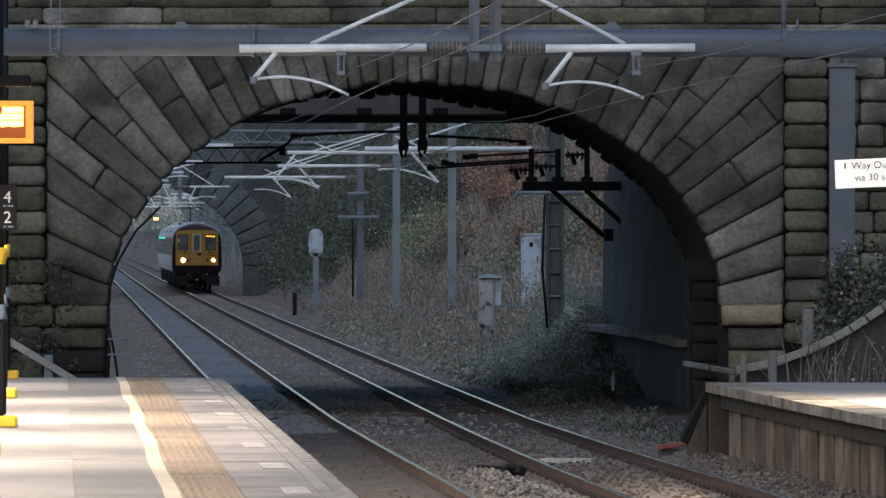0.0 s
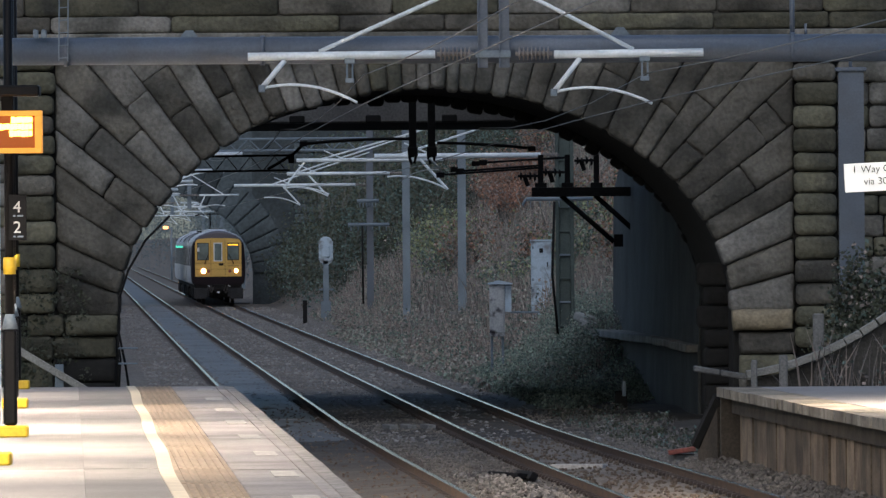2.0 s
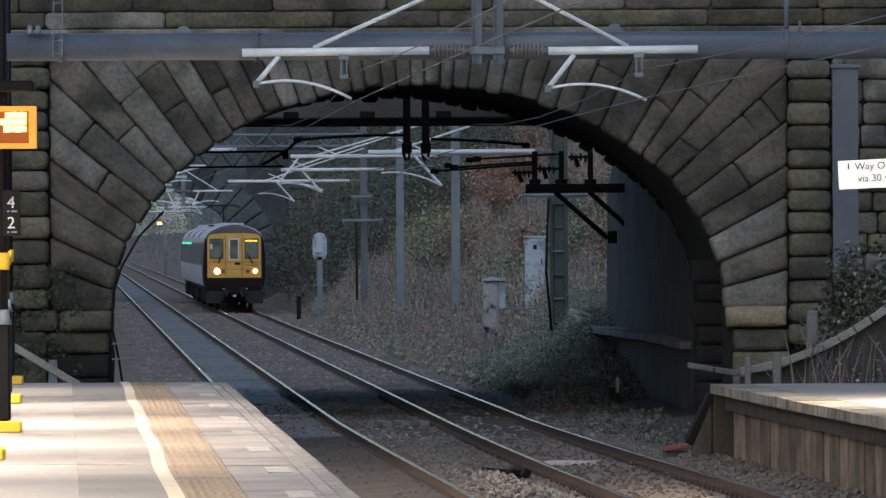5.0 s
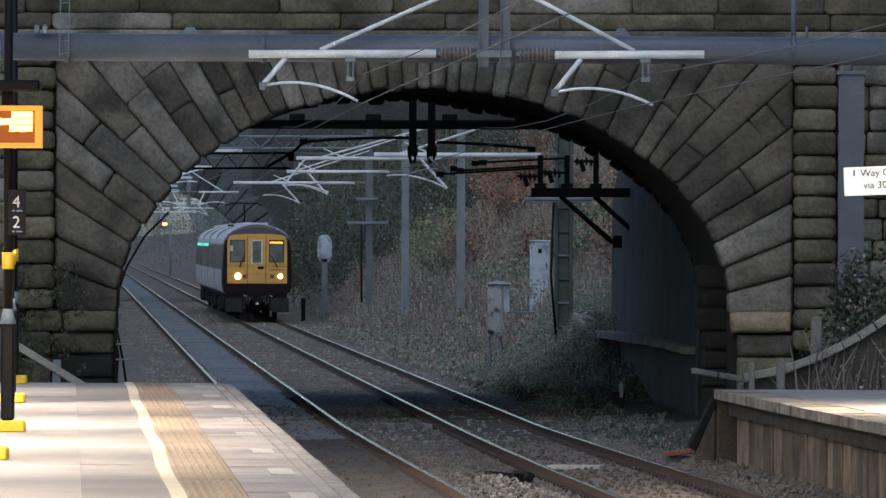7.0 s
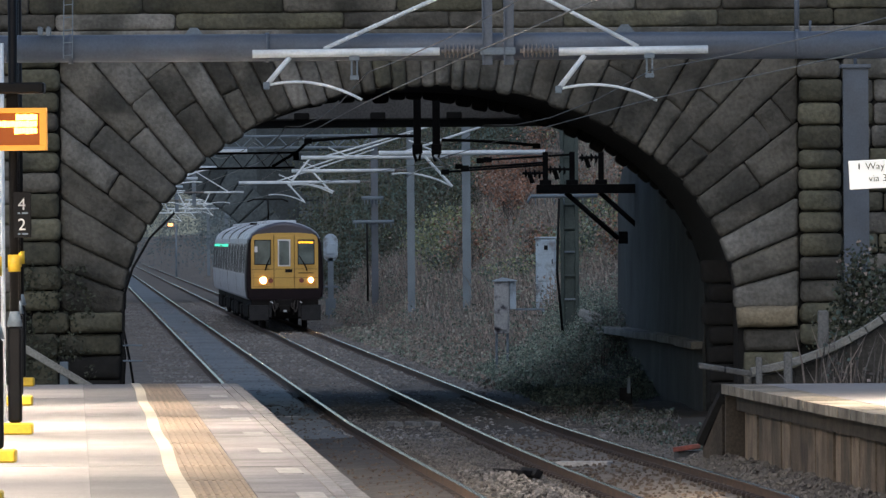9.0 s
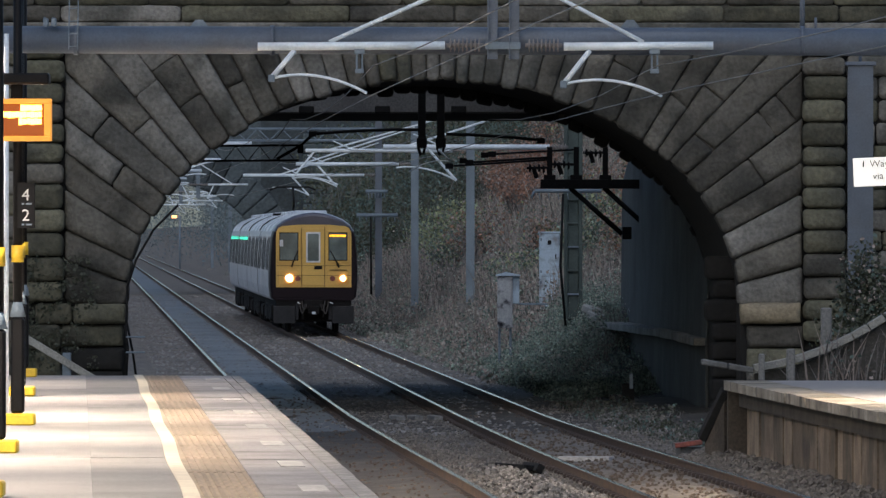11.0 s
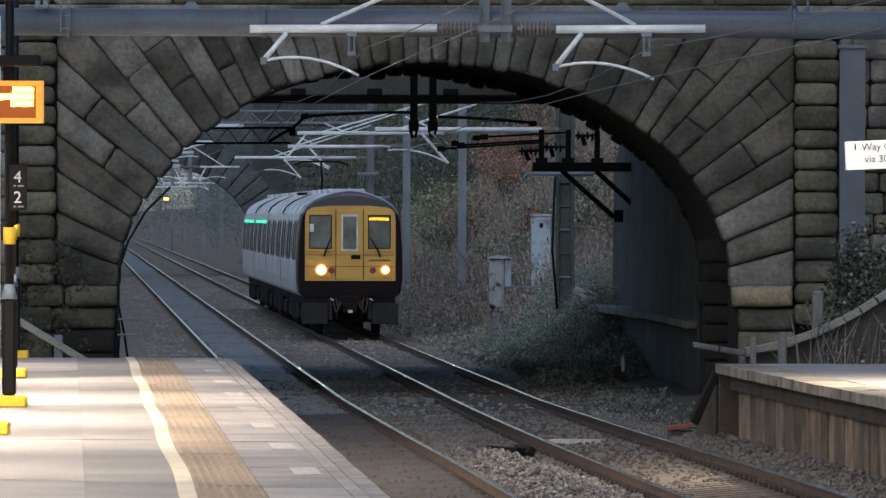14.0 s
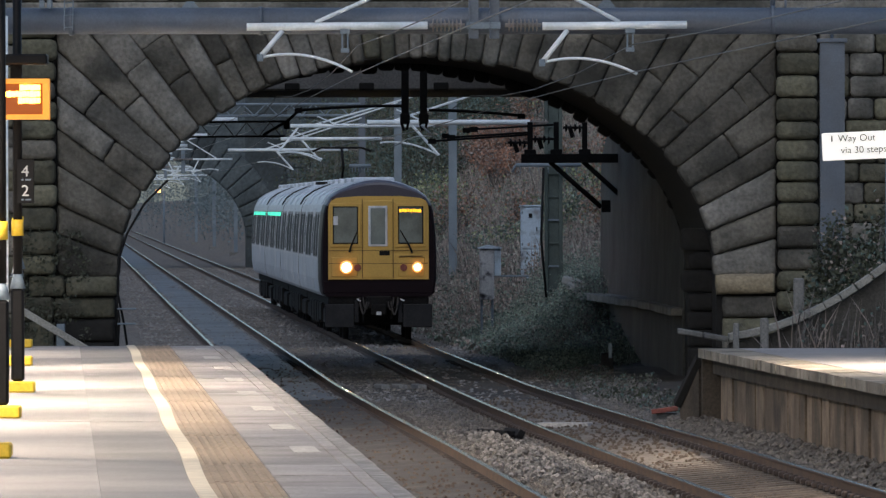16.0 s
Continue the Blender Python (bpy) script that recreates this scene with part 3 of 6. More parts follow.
def rock_stone(poly, face, bulge, mat, parent, depth=0.5, gap=0.004, name="stone", wear=(0.02, 0.075)):
    """A rock-faced block over a convex outline on the wall's face: pitched edges, swollen uneven front."""
    if len(poly) < 3 or area(poly) < 0.012:
        return None
    # worn corners: each one is cut back and eased
    worn = []
    for o, p, q in zip(poly[-1:] + poly[:-1], poly, poly[1:] + poly[:1]):
        da, db = math.dist(o, p), math.dist(p, q)
        if da < 0.03 or db < 0.03:
            worn.append(p)
            continue
        c = srng.uniform(*wear)
        fa, fb = min(0.3, c / da), min(0.3, c / db)
        a = (p[0] + (o[0] - p[0]) * fa, p[1] + (o[1] - p[1]) * fa)
        b = (p[0] + (q[0] - p[0]) * fb, p[1] + (q[1] - p[1]) * fb)
        worn += [a, ((a[0] + b[0] + 1.2 * p[0]) / 3.2, (a[1] + b[1] + 1.2 * p[1]) / 3.2), b]
    poly = worn
    pts = []
    for p, q in zip(poly, poly[1:] + poly[:1]):
        d = math.dist(p, q)
        if d < 0.02:
            continue
        k = max(1, min(9, round(d / 0.2)))
        pts += [(p[0] + (q[0] - p[0]) * i / k, p[1] + (q[1] - p[1]) * i / k) for i in range(k)]
    if len(pts) < 3:
        return None
    n = len(pts)
    # a ridge along the block's long axis, towards which the face swells
    mx, mz = sum(p[0] for p in pts) / n, sum(p[1] for p in pts) / n
    cxx, czz, cxz = sum((p[0] - mx) ** 2 for p in pts), sum((p[1] - mz) ** 2 for p in pts), sum((p[0] - mx) * (p[1] - mz) for p in pts)
    ax = 0.5 * math.atan2(2 * cxz, cxx - czz)
    ux, uz = math.cos(ax), math.sin(ax)
    al = [(p[0] - mx) * ux + (p[1] - mz) * uz for p in pts]
    ac = [(p[1] - mz) * ux - (p[0] - mx) * uz for p in pts]
    hl, hw = (max(al) - min(al)) / 2, (max(ac) - min(ac)) / 2
    ml, mc = (max(al) + min(al)) / 2, (max(ac) + min(ac)) / 2
    half = max(0.0, hl - hw)
    ridge = []
    for l in al:
        t = ml + min(half, max(-half, l - ml))
        ridge.append((mx + t * ux - mc * uz, mz + t * uz + mc * ux))
    seed = srng.uniform(0, 90)
    calm = min(1.0, hw / 0.2)

    def ring(inset, out, jit, most=1.0):
        res = []
        for (px, pz), (tx, tz) in zip(pts, ridge):
            d = math.hypot(tx - px, tz - pz) or 1
            f = min(most, inset / d)
            x, z = px + (tx - px) * f, pz + (tz - pz) * f
            y = face - bulge * out
            if out > 0:
                y += (0.045 * noise.noise((x * 1.5, z * 1.5, seed)) + 0.022 * noise.noise((x * 4.5, z * 4.5, seed))) * min(1.0, out)
            res.append((x + srng.uniform(-jit, jit) * calm, y, z + srng.uniform(-jit, jit) * calm))
        return res

    verts = ring(gap, 0, 0)
    verts = [(x, face + depth, z) for x, y, z in verts]
    for inset, out, jit, most in ((gap, -0.05, 0.008, 0.1), (gap + 0.014, 0.55, 0.010, 0.2), (gap + 0.045, 0.88, 0.012, 0.35), (gap + 0.14, 1.0, 0.008, 0.55), (9.0, 1.04, 0.0, 0.8), (9.0, 1.05, 0.0, 1.0)):
        verts += ring(inset, out, jit, most)
    faces = []
    for r in range(6):
        for i in range(n):
            j = (i + 1) % n
            faces.append((r * n + i, r * n + j, (r + 1) * n + j, (r + 1) * n + i))
    return raw(name, verts, faces, mat, parent, smooth=True)


# voussoirs and radiating spandrel stones, cut by the pilasters and the string course
# bed joints round the arch: where each meets the intrados, and the way it leans, in degrees
JOINTS = [(-1.0, 176), (5.1, 160), (10.9, 155), (17.3, 148), (22.8, 143), (28.7, 142), (33.9, 137), (37.9, 130), (43.2, 127), (48.1, 122), (52.6, 120), (56.1, 117), (60.1, 115),
          (63.6, 112), (67.2, 109), (70.6, 107), (74.1, 104), (77.4, 101), (80.0, 98), (83.2, 95), (85.9, 93), (88.6, 91), (91.1, 89.5), (94.0, 87), (96.3, 85), (99.3, 83),
          (102.5, 80), (105.6, 77), (109.1, 75), (112.7, 72), (116.5, 69), (120.9, 67), (126.3, 64), (133.0, 59), (136.8, 55), (140.3, 47), (145.2, 42), (150.7, 37), (156.5, 31),
          (161.9, 28), (168.4, 22), (174.8, 15), (181.0, 2)]
# cross joints, by the bed that they lie in and their distance from the intrados
CROSS = {4: (0.92,), 5: (1.70,), 6: (1.16,), 7: (1.62,), 8: (0.95, 1.78), 10: (0.76,), 33: (0.97,), 34: (1.46,), 35: (0.66,), 36: (1.76, 2.2), 37: (1.07,), 31: (1.0,)}
PIL_L, PIL_R, STRING = -7.24, 6.23, 6.98


for k, ((a, la), (b, lb)) in enumerate(zip(JOINTS[:-1], JOINTS[1:])):
    p, q = arch(radians(a)), arch(radians(b))
    na, nb = (math.cos(radians(la)), math.sin(radians(la))), (math.cos(radians(lb)), math.sin(radians(lb)))
    cuts = [-srng.uniform(-0.01, 0.07), *CROSS.get(k, ()), 6.0]
    for s, e in zip(cuts[:-1], cuts[1:]):
        t0, t1 = (0, srng.uniform(-0.05, 0.05)) if s > 0.3 else (0, 0)
        poly = [(p[0] + na[0] * s, p[1] + na[1] * s), (q[0] + nb[0] * (s + t1), q[1] + nb[1] * (s + t1)), (q[0] + nb[0] * e, q[1] + nb[1] * e), (p[0] + na[0] * e, p[1] + na[1] * e)]
        poly = clip_box(poly, PIL_L, PIL_R, SPRING - 0.02, STRING)
        # stained beside the crown; mostly dark stones low on the left and over the right
        dark_share = 0.72 if k < 4 or 10 <= k <= 16 or k >= 33 else 0.28
        mt = "dark_stone" if srng.random() < dark_share else ("stone" if srng.random() < 0.9 else "moss_stone")
        rock_stone(poly, FACE, srng.uniform(0.05, 0.13), mt, bridge, depth=0.9 if s < 0.1 else 0.4, wear=(0.05, 0.11) if s < 0.1 else (0.02, 0.06))


def course(x0, x1, z0, z1, face, bulge, mats, lengths, parent=None):
    x = x0
    while x < x1 - 0.05:
        e = min(x1, x + srng.uniform(*lengths))
        if x1 - e < 0.3:
            e = x1
        t = srng.uniform(-0.01, 0.01)
        rock_stone([(x, z0), (e, z0 + t), (e, z1 + t), (x, z1)], face, bulge, srng.choice(mats), parent or bridge, 0.4, wear=(0.05, 0.1))
        x = e


# upper courses above the string line
z = STRING + 0.06
for h in (0.30, 0.38, 0.38, 0.38):
    course(-13, 13, z, z + h, FACE - 0.02, 0.045, ["moss_stone", "dark_stone", "moss_stone", "dark_stone", "stone"], (1.5, 3.4))
    z += h
boxed("string_course", (-13, 13, FACE - 0.13, FACE + 0.3, STRING - 0.10, STRING + 0.045), "stone", bridge, bevel=0.02)
# pilasters of rounded blocks
BLOCKS = {(-8.0, PIL_L): (1.93, 2.30, 2.75, 3.20, 3.62, 4.08, 4.46, 4.83, 5.19, 5.55, 5.93, 6.35, 6.86), (PIL_R, 7.02): (1.2, 1.6, 1.98, 2.39, 2.82, 3.25, 3.64, 4.03, 4.42, 4.77, 5.21, 5.63, 6.06, 6.41, 6.86)}
for (x0, x1), levels in BLOCKS.items():
    for z0, z1 in zip(levels[:-1], levels[1:]):
        t = srng.uniform(-0.03, 0.03)
        rock_stone([(x0 + t, z0), (x1 + t, z0), (x1 + t, z1), (x0 + t, z1)], FACE - 0.16, 0.12, "moss_stone" if srng.random() < 0.8 else "dark_stone", bridge, 0.5, 0.008, wear=(0.07, 0.13))
# set-back walls outside the pilasters
for x0, x1 in ((-13, -8.0), (7.02, 13)):
    z = -0.3
    while z < STRING - 0.15:
        h = srng.uniform(0.34, 0.46)
        course(x0, x1, z, min(z + h, STRING - 0.1), FACE - 0.01, 0.1, ["moss_stone", "stone"], (0.5, 1.2))
        z += h
# imposts and piers under the springing
for x0, x1, z0, z1, mt, bg in ((-7.77, -7.09, 1.52, 1.9, "moss_stone", 0.12), (-7.08, -6.09, 1.52, 1.9, "moss_stone", 0.16), (5.08, 6.2, 1.53, 1.92, "pale_stone", 0.2),
                               (6.22, 6.62, 1.6, 1.92, "moss_stone", 0.12)):
    rock_stone([(x0, z0), (x1, z0), (x1, z1), (x0, z1)], FACE - 0.1, bg, mt, bridge, 0.6, wear=(0.015, 0.03) if mt == "pale_stone" else (0.06, 0.12))
for x0, x1, mts in ((-7.3, -6.16, ["soot", "soot", "moss_stone"]), (5.2, 6.25, ["moss_stone", "dark_stone"])):
    z = 1.5
    while z > -0.6:
        h = srng.uniform(0.36, 0.46)
        rock_stone([(x0, z - h), (x1, z - h), (x1, z), (x0, z)], FACE - 0.05, 0.12, srng.choice(mts), bridge, 0.5)
        z -= h
# mossy base of the pilaster beside the pier
for z0, z1 in ((-0.4, 0.1), (0.1, 0.55), (0.55, 1.05), (1.05, 1.52)):
    course(-8.05, -7.3, z0, z1, FACE - 0.1, 0.1, ["moss_stone", "dark_stone"], (0.4, 0.8))
# inner jamb blocks seen inside the arch, coloured black for its shadow
JAMB = (-0.3, 0.1, 0.52, 0.86, 1.2, 1.55, 1.98, 2.33, 2.77)
for k, (z0, z1) in enumerate(zip(JAMB[:-1], JAMB[1:])):
    x0 = 4.48 if k in (5, 7) else 4.60
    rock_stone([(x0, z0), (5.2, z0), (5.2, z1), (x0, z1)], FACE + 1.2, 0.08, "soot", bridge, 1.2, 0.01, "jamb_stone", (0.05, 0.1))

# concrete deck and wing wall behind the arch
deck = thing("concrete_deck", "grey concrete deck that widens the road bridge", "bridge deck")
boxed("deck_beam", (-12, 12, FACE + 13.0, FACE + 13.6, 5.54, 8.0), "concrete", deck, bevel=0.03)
# the slab's near-black tone holds the shade under the deck
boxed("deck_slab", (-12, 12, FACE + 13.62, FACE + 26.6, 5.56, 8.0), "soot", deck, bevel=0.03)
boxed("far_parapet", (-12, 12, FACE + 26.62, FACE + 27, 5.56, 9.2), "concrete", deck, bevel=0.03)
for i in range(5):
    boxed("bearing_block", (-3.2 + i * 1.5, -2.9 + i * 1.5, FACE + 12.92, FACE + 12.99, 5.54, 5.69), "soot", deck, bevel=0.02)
# unseen slab, added to keep sky light off the wing wall
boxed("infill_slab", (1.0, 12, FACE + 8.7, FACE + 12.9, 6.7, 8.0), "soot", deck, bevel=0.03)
# unseen wall, added to cut the side light below the deck
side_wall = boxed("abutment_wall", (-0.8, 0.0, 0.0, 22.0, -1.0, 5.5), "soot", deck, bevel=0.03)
side_wall.matrix_basis = pose(-6.75, FACE + 8.7, 0, 0, 0, YAW)
wing = thing("wing_wall", "curved concrete retaining wall with a projecting ledge", "retaining wall")
bmw = bmesh.new()
n = 14
prev = None
for i in range(n + 1):
    y = 173.6 + 28 * i / n
    x = 4.80 - 0.0413 * (y - 173.6) + 0.22 * (i / n - 0.5) ** 2 * -2
    top = 8.6 if y < 186 else 8.6 - (y - 186) / 16 * 4.4
    ring = [bmw.verts.new(v) for v in ((x, y, -0.8), (x, y, 1.1), (x + 0.02, y, 1.2), (x + 0.04, y, 3.0), (x + 0.05, y, 4.0), (x + 0.06, y, top), (x + 0.8, y, top), (x + 0.8, y, -0.8))]
    if prev:
        for k in range(8):
            bmw.faces.new((prev[k], prev[(k + 1) % 8], ring[(k + 1) % 8], ring[k]))
    else:
        bmw.faces.new(ring)
    prev = ring
bmw.faces.new(list(reversed(prev)))
bmesh.ops.recalc_face_normals(bmw, faces=bmw.faces)
# one dark concrete tone over the whole wall
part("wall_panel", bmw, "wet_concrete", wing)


def ledge_line(y):
    return 4.80 - 0.0413 * (y - 173.6) - 0.44 * ((y - 173.6) / 28 - 0.5) ** 2 - 0.3 * smooth(184, 201, y)


for i in range(14):
    # ledge in short lengths, broken at its far end
    y = 173.8 + 1.98 * i
    lg = boxed("ledge", (-0.22, 0.4, 0, 1.975, -0.08, 0.07), "pale_concrete", wing, bevel=0.012)
    lg.matrix_basis = pose(ledge_line(y), y, 1.10 + 0.004 * i + srng.uniform(-0.012, 0.012), 0, 0, math.degrees(math.atan2(ledge_line(y) - ledge_line(y + 1.98), 1.98)))
for y, x, z in ((201.8, 3.22, 1.22), (202.4, 3.12, 1.36)):
    br = boxed("ledge_rubble", (-0.2, 0.22, 0, 0.8, -0.1, 0.1), "pale_concrete", wing, bevel=0.04)
    br.matrix_basis = pose(x, y, z, 8, 14, 20)
# dark inner ring at the back of the barrel, stone by stone
RING_X, RING_W, RING_H = -1.3, 6.1, 3.94
for i in range(14, 60):
    a, b = math.pi * i / 60, math.pi * (i + 1) / 60
    ring = []
    for t in (a, b):
        nx, nz = -math.cos(t) / RING_W, math.sin(t) / RING_H
        d = math.hypot(nx, nz)
        ring.append((RING_X - RING_W * math.cos(t), SPRING + RING_H * math.sin(t), nx / d, nz / d))
    (px, pz, pu, pw), (qx, qz, qu, qw) = ring
    o = srng.uniform(-0.05, 0.05)
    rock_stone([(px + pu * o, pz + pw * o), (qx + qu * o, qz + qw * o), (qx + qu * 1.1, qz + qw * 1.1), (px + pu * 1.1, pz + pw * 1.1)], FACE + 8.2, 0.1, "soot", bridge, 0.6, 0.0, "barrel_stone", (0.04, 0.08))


# ---- platforms ----
def strip(name, label_parent, mat, f0, f1, y0, y1, z0, z1, step=4.0, bevel=0.0):
    """A slab that follows the platform edge between two offsets."""
    n = max(1, round((y1 - y0) / step))
    verts, faces = [], []
    for i in range(n + 1):
        y = y0 + (y1 - y0) * i / n
        verts += [(f0(y), y, z0), (f1(y), y, z0), (f1(y), y, z1), (f0(y), y, z1)]
    for i in range(n):
        a = 4 * i
        for k in range(4):
            faces.append((a + k, a + (k + 1) % 4, a + 4 + (k + 1) % 4, a + 4 + k))
    faces += [(3, 2, 1, 0), (4 * n, 4 * n + 1, 4 * n + 2, 4 * n + 3)]
    return raw(name, verts, faces, mat, label_parent)


PZ = 0.915
END = 144.0
platform = thing("platform_west", "lit asphalt platform with buff tactile strip and cream line", "platform", kind="structure")
E_ = left_edge
strip("platform_body", platform, "concrete", lambda y: -16, lambda y: E_(y) - 0.06, -40, END, -0.6, PZ - 0.06, 8)
prng = random.Random(5)
# asphalt in laid bays
y = -40.0
while y < END:
    e = min(END, y + prng.uniform(9, 17)) if y >= 60 else 60.0
    if END - e < 4:
        e = END
    split = 2.45
    strip("asphalt_bay", platform, "old_paving", lambda y, s=split: E_(y) - s, lambda y: E_(y) - 1.6, y + 0.004, e, PZ - 0.06, PZ + prng.uniform(-0.003, 0.003))
    strip("asphalt_bay", platform, "paving", lambda y: -16, lambda y, s=split: E_(y) - s - 0.002, y + 0.004, e, PZ - 0.06, PZ + prng.uniform(-0.003, 0.003))
    y = e
strip("cream_line", platform, "white_line", lambda y: E_(y) - 1.68 + 0.016 * math.sin(y * 0.33), lambda y: E_(y) - 1.54 + 0.016 * math.sin(y * 0.33 + 0.3), -40, END, PZ - 0.05, PZ + 0.014, 1.5)
y = -40.0
while y < END:
    e = min(END, y + (5.2 if y >= 60 else 50))
    strip("tactile_slab", platform, "tactile", lambda y: E_(y) - 1.59, lambda y: E_(y) - 0.975, y + 0.03, e, PZ - 0.06, PZ + prng.uniform(-0.004, 0.002))
    if y >= 60:
        for r in range(7):
            o = 1.49 - r * 0.078
            strip("tactile_rib", platform, "tactile", lambda y, o=o: E_(y) - o, lambda y, o=o: E_(y) - o + 0.034, y + 0.1, e - 0.06, PZ - 0.01, PZ + 0.011, 5.2)
    y = e
y = -40.0
while y < END:
    e = min(END, y + (3.1 if y >= 60 else 50))
    strip("coping_slab", platform, "coping", lambda y: E_(y) - 0.965, lambda y: E_(y) - 0.29, y + 0.02, e, PZ - 0.06, PZ + prng.uniform(-0.003, 0.003))
    strip("edge_slab", platform, "coping", lambda y: E_(y) - 0.275, lambda y: E_(y) - 0.155, y + 0.015, e, PZ - 0.08, PZ + prng.uniform(-0.003, 0.003))
    strip("edge_slab", platform, "worn_edge", lambda y: E_(y) - 0.14, lambda y: E_(y) + prng.uniform(0.0, 0.02), y + 0.015, e, PZ - 0.1, PZ + prng.uniform(-0.004, 0.003))
    y = e
for i in range(8):
    y = 79.5 + 8.6 * i
    strip("edge_dash", platform, "dash_paint", lambda y: E_(y) - 0.60, lambda y: E_(y) - 0.36, y, y + 2.1, PZ - 0.01, PZ + 0.006)
strip("platform_wall", platform, "timber", lambda y: E_(y) - 0.28, lambda y: E_(y) - 0.2, 60, END, -0.5, PZ - 0.1)

RZ = 1.12
REND = 127.0
RE = lambda y: right_track(y) + 1.52
east = thing("platform_east", "raised platform with worn coping over a wall of upright boards", "platform", kind="structure")
strip("platform_body", east, "concrete", lambda y: RE(y) + 0.42, lambda y: 18, -40, REND, -0.6, RZ - 0.05, 6)
strip("platform_surface", east, "paving", lambda y: RE(y) + 0.6, lambda y: 18, -40, REND, RZ - 0.06, RZ, 6)
y = 60.0
while y < REND - 0.5:
    e = min(REND, y + 1.5)
    strip("coping_slab", east, "mossy_coping", lambda y, o=prng.uniform(-0.015, 0.015): RE(y) + o, lambda y: RE(y) + 0.6, y + 0.02, e, RZ - 0.13, RZ + prng.uniform(-0.006, 0.006))
    y = e
# corbel coloured dark for the shadow below the coping
strip("corbel", east, "dark_timber", lambda y: RE(y) + 0.20, lambda y: RE(y) + 0.5, 60, REND - 0.3, RZ - 0.36, RZ - 0.14)
y = 80.0
k = 0
while y < REND - 0.3:
    w = prng.uniform(0.55, 1.5)
    strip("wall_board", east, "timber", lambda y, o=prng.uniform(0.0, 0.05): RE(y) + 0.30 + o, lambda y: RE(y) + 0.44, y + 0.02, min(REND - 0.3, y + w), -0.5, RZ - 0.36)
    y += w
# raking strut and end boards
strut = [(RE(REND) + 0.05, REND + 0.02, RZ - 0.14), (RE(REND) - 0.26, REND + 0.5, 0.30)]
tubed("raking_strut", strut, 0.09, "soot", east, seg=6)
ra = RE(REND)
pv = [(ra + 0.02, REND + 0.02, RZ - 0.2), (ra - 0.24, REND + 0.48, 0.28), (ra - 0.24, REND + 0.48, -0.4), (ra + 0.02, REND + 0.02, -0.4)]
raw("end_panel", pv + [(x + 0.2, y + 0.1, z) for x, y, z in pv], [(0, 1, 2, 3), (7, 6, 5, 4), (0, 4, 5, 1), (1, 5, 6, 2), (3, 2, 6, 7), (0, 3, 7, 4)], "dark_timber", east)
boxed("end_board", (RE(REND) + 0.06, 18, REND - 0.28, REND + 0.1, -0.6, RZ - 0.14), "dark_timber", east)


# ---- overhead line ----
near_gantry = thing("overhead_line_gantry", "grey tubular gantry with pale cantilever tubes and insulators", "gantry", at=(0, 122, 0))


def G(x, z, y=0.0):
    return (x, y, z)


tubed("boom", [G(-6.7, 5.80), G(9.6, 5.76)], 0.185, "boom", near_gantry, seg=24)
for x in (-5.2, -2.55, 4.6, 6.9):
    tubed("boom_collar", [G(x - 0.03, 5.79), G(x + 0.03, 5.79)], 0.20, "boom", near_gantry, seg=24)
for x in (-6.9, 9.7):
    boxed("mast", (x - 0.18, x + 0.18, -0.18, 0.18, 0.5, 6.1), "boom", near_gantry)
for x in (-3.54, 2.28):
    bm = bmesh.new()
    vs = [bm.verts.new(v) for v in ((x - 0.16, 0.05, 5.93), (x + 0.16, 0.05, 5.93), (x + 0.05, 0.05, 6.07), (x - 0.05, 0.05, 6.07))]
    f = bm.faces.new(vs)
    r = bmesh.ops.extrude_face_region(bm, geom=[f])
    bmesh.ops.translate(bm, vec=(0, 0.08, 0), verts=[v for v in r["geom"] if isinstance(v, bmesh.types.BMVert)])
    part("gusset", bm, "galv", near_gantry)
for x0 in (0.35, 0.64):
    bm = bmesh.new()
    box(bm, x0, x0 + 0.14, -0.33, -0.31, 5.53, 8.2, 0.004)
    box(bm, x0, x0 + 0.02, -0.40, -0.32, 5.53, 8.2, 0.004)
    part("drop_post", bm, "boom", near_gantry)
for x0, x1 in ((-2.74, -0.22), (1.38, 3.39)):
    tubed("cantilever_tube", [G(x0, 5.70, -0.35), G(x1, 5.715, -0.35)], 0.055, "white_tube", near_gantry, "pale cantilever tube", 14)
for x0, x1 in ((-0.20, 0.30), (0.86, 1.36)):
    ribbed("insulator", G(x0, 5.715, -0.35), G(x1, 5.715, -0.35), 0.028, 0.092, 8, "insulator", near_gantry, "ribbed brown insulator")
boxed("clamp", (0.32, 0.80, -0.40, -0.34, 5.66, 5.76), "galv", near_gantry)
tubed("stay", [G(-1.78, 5.76, -0.35), G(-0.41, 6.36, -0.35), G(0.36, 6.70, -0.35)], 0.028, "white_tube", near_gantry)
tubed("stay", [G(2.45, 5.76, -0.35), G(1.27, 6.38, -0.35), G(0.78, 6.62, -0.35)], 0.028, "white_tube", near_gantry)
for i in range(10):
    f = 0.08 + 0.06 * i
    tubed("stay_band", [G(-1.78 + 2.14 * f, 5.76 + 0.94 * f, -0.35), G(-1.78 + 2.14 * (f + 0.012), 5.76 + 0.94 * (f + 0.012), -0.35)], 0.032, "white_tube", near_gantry)
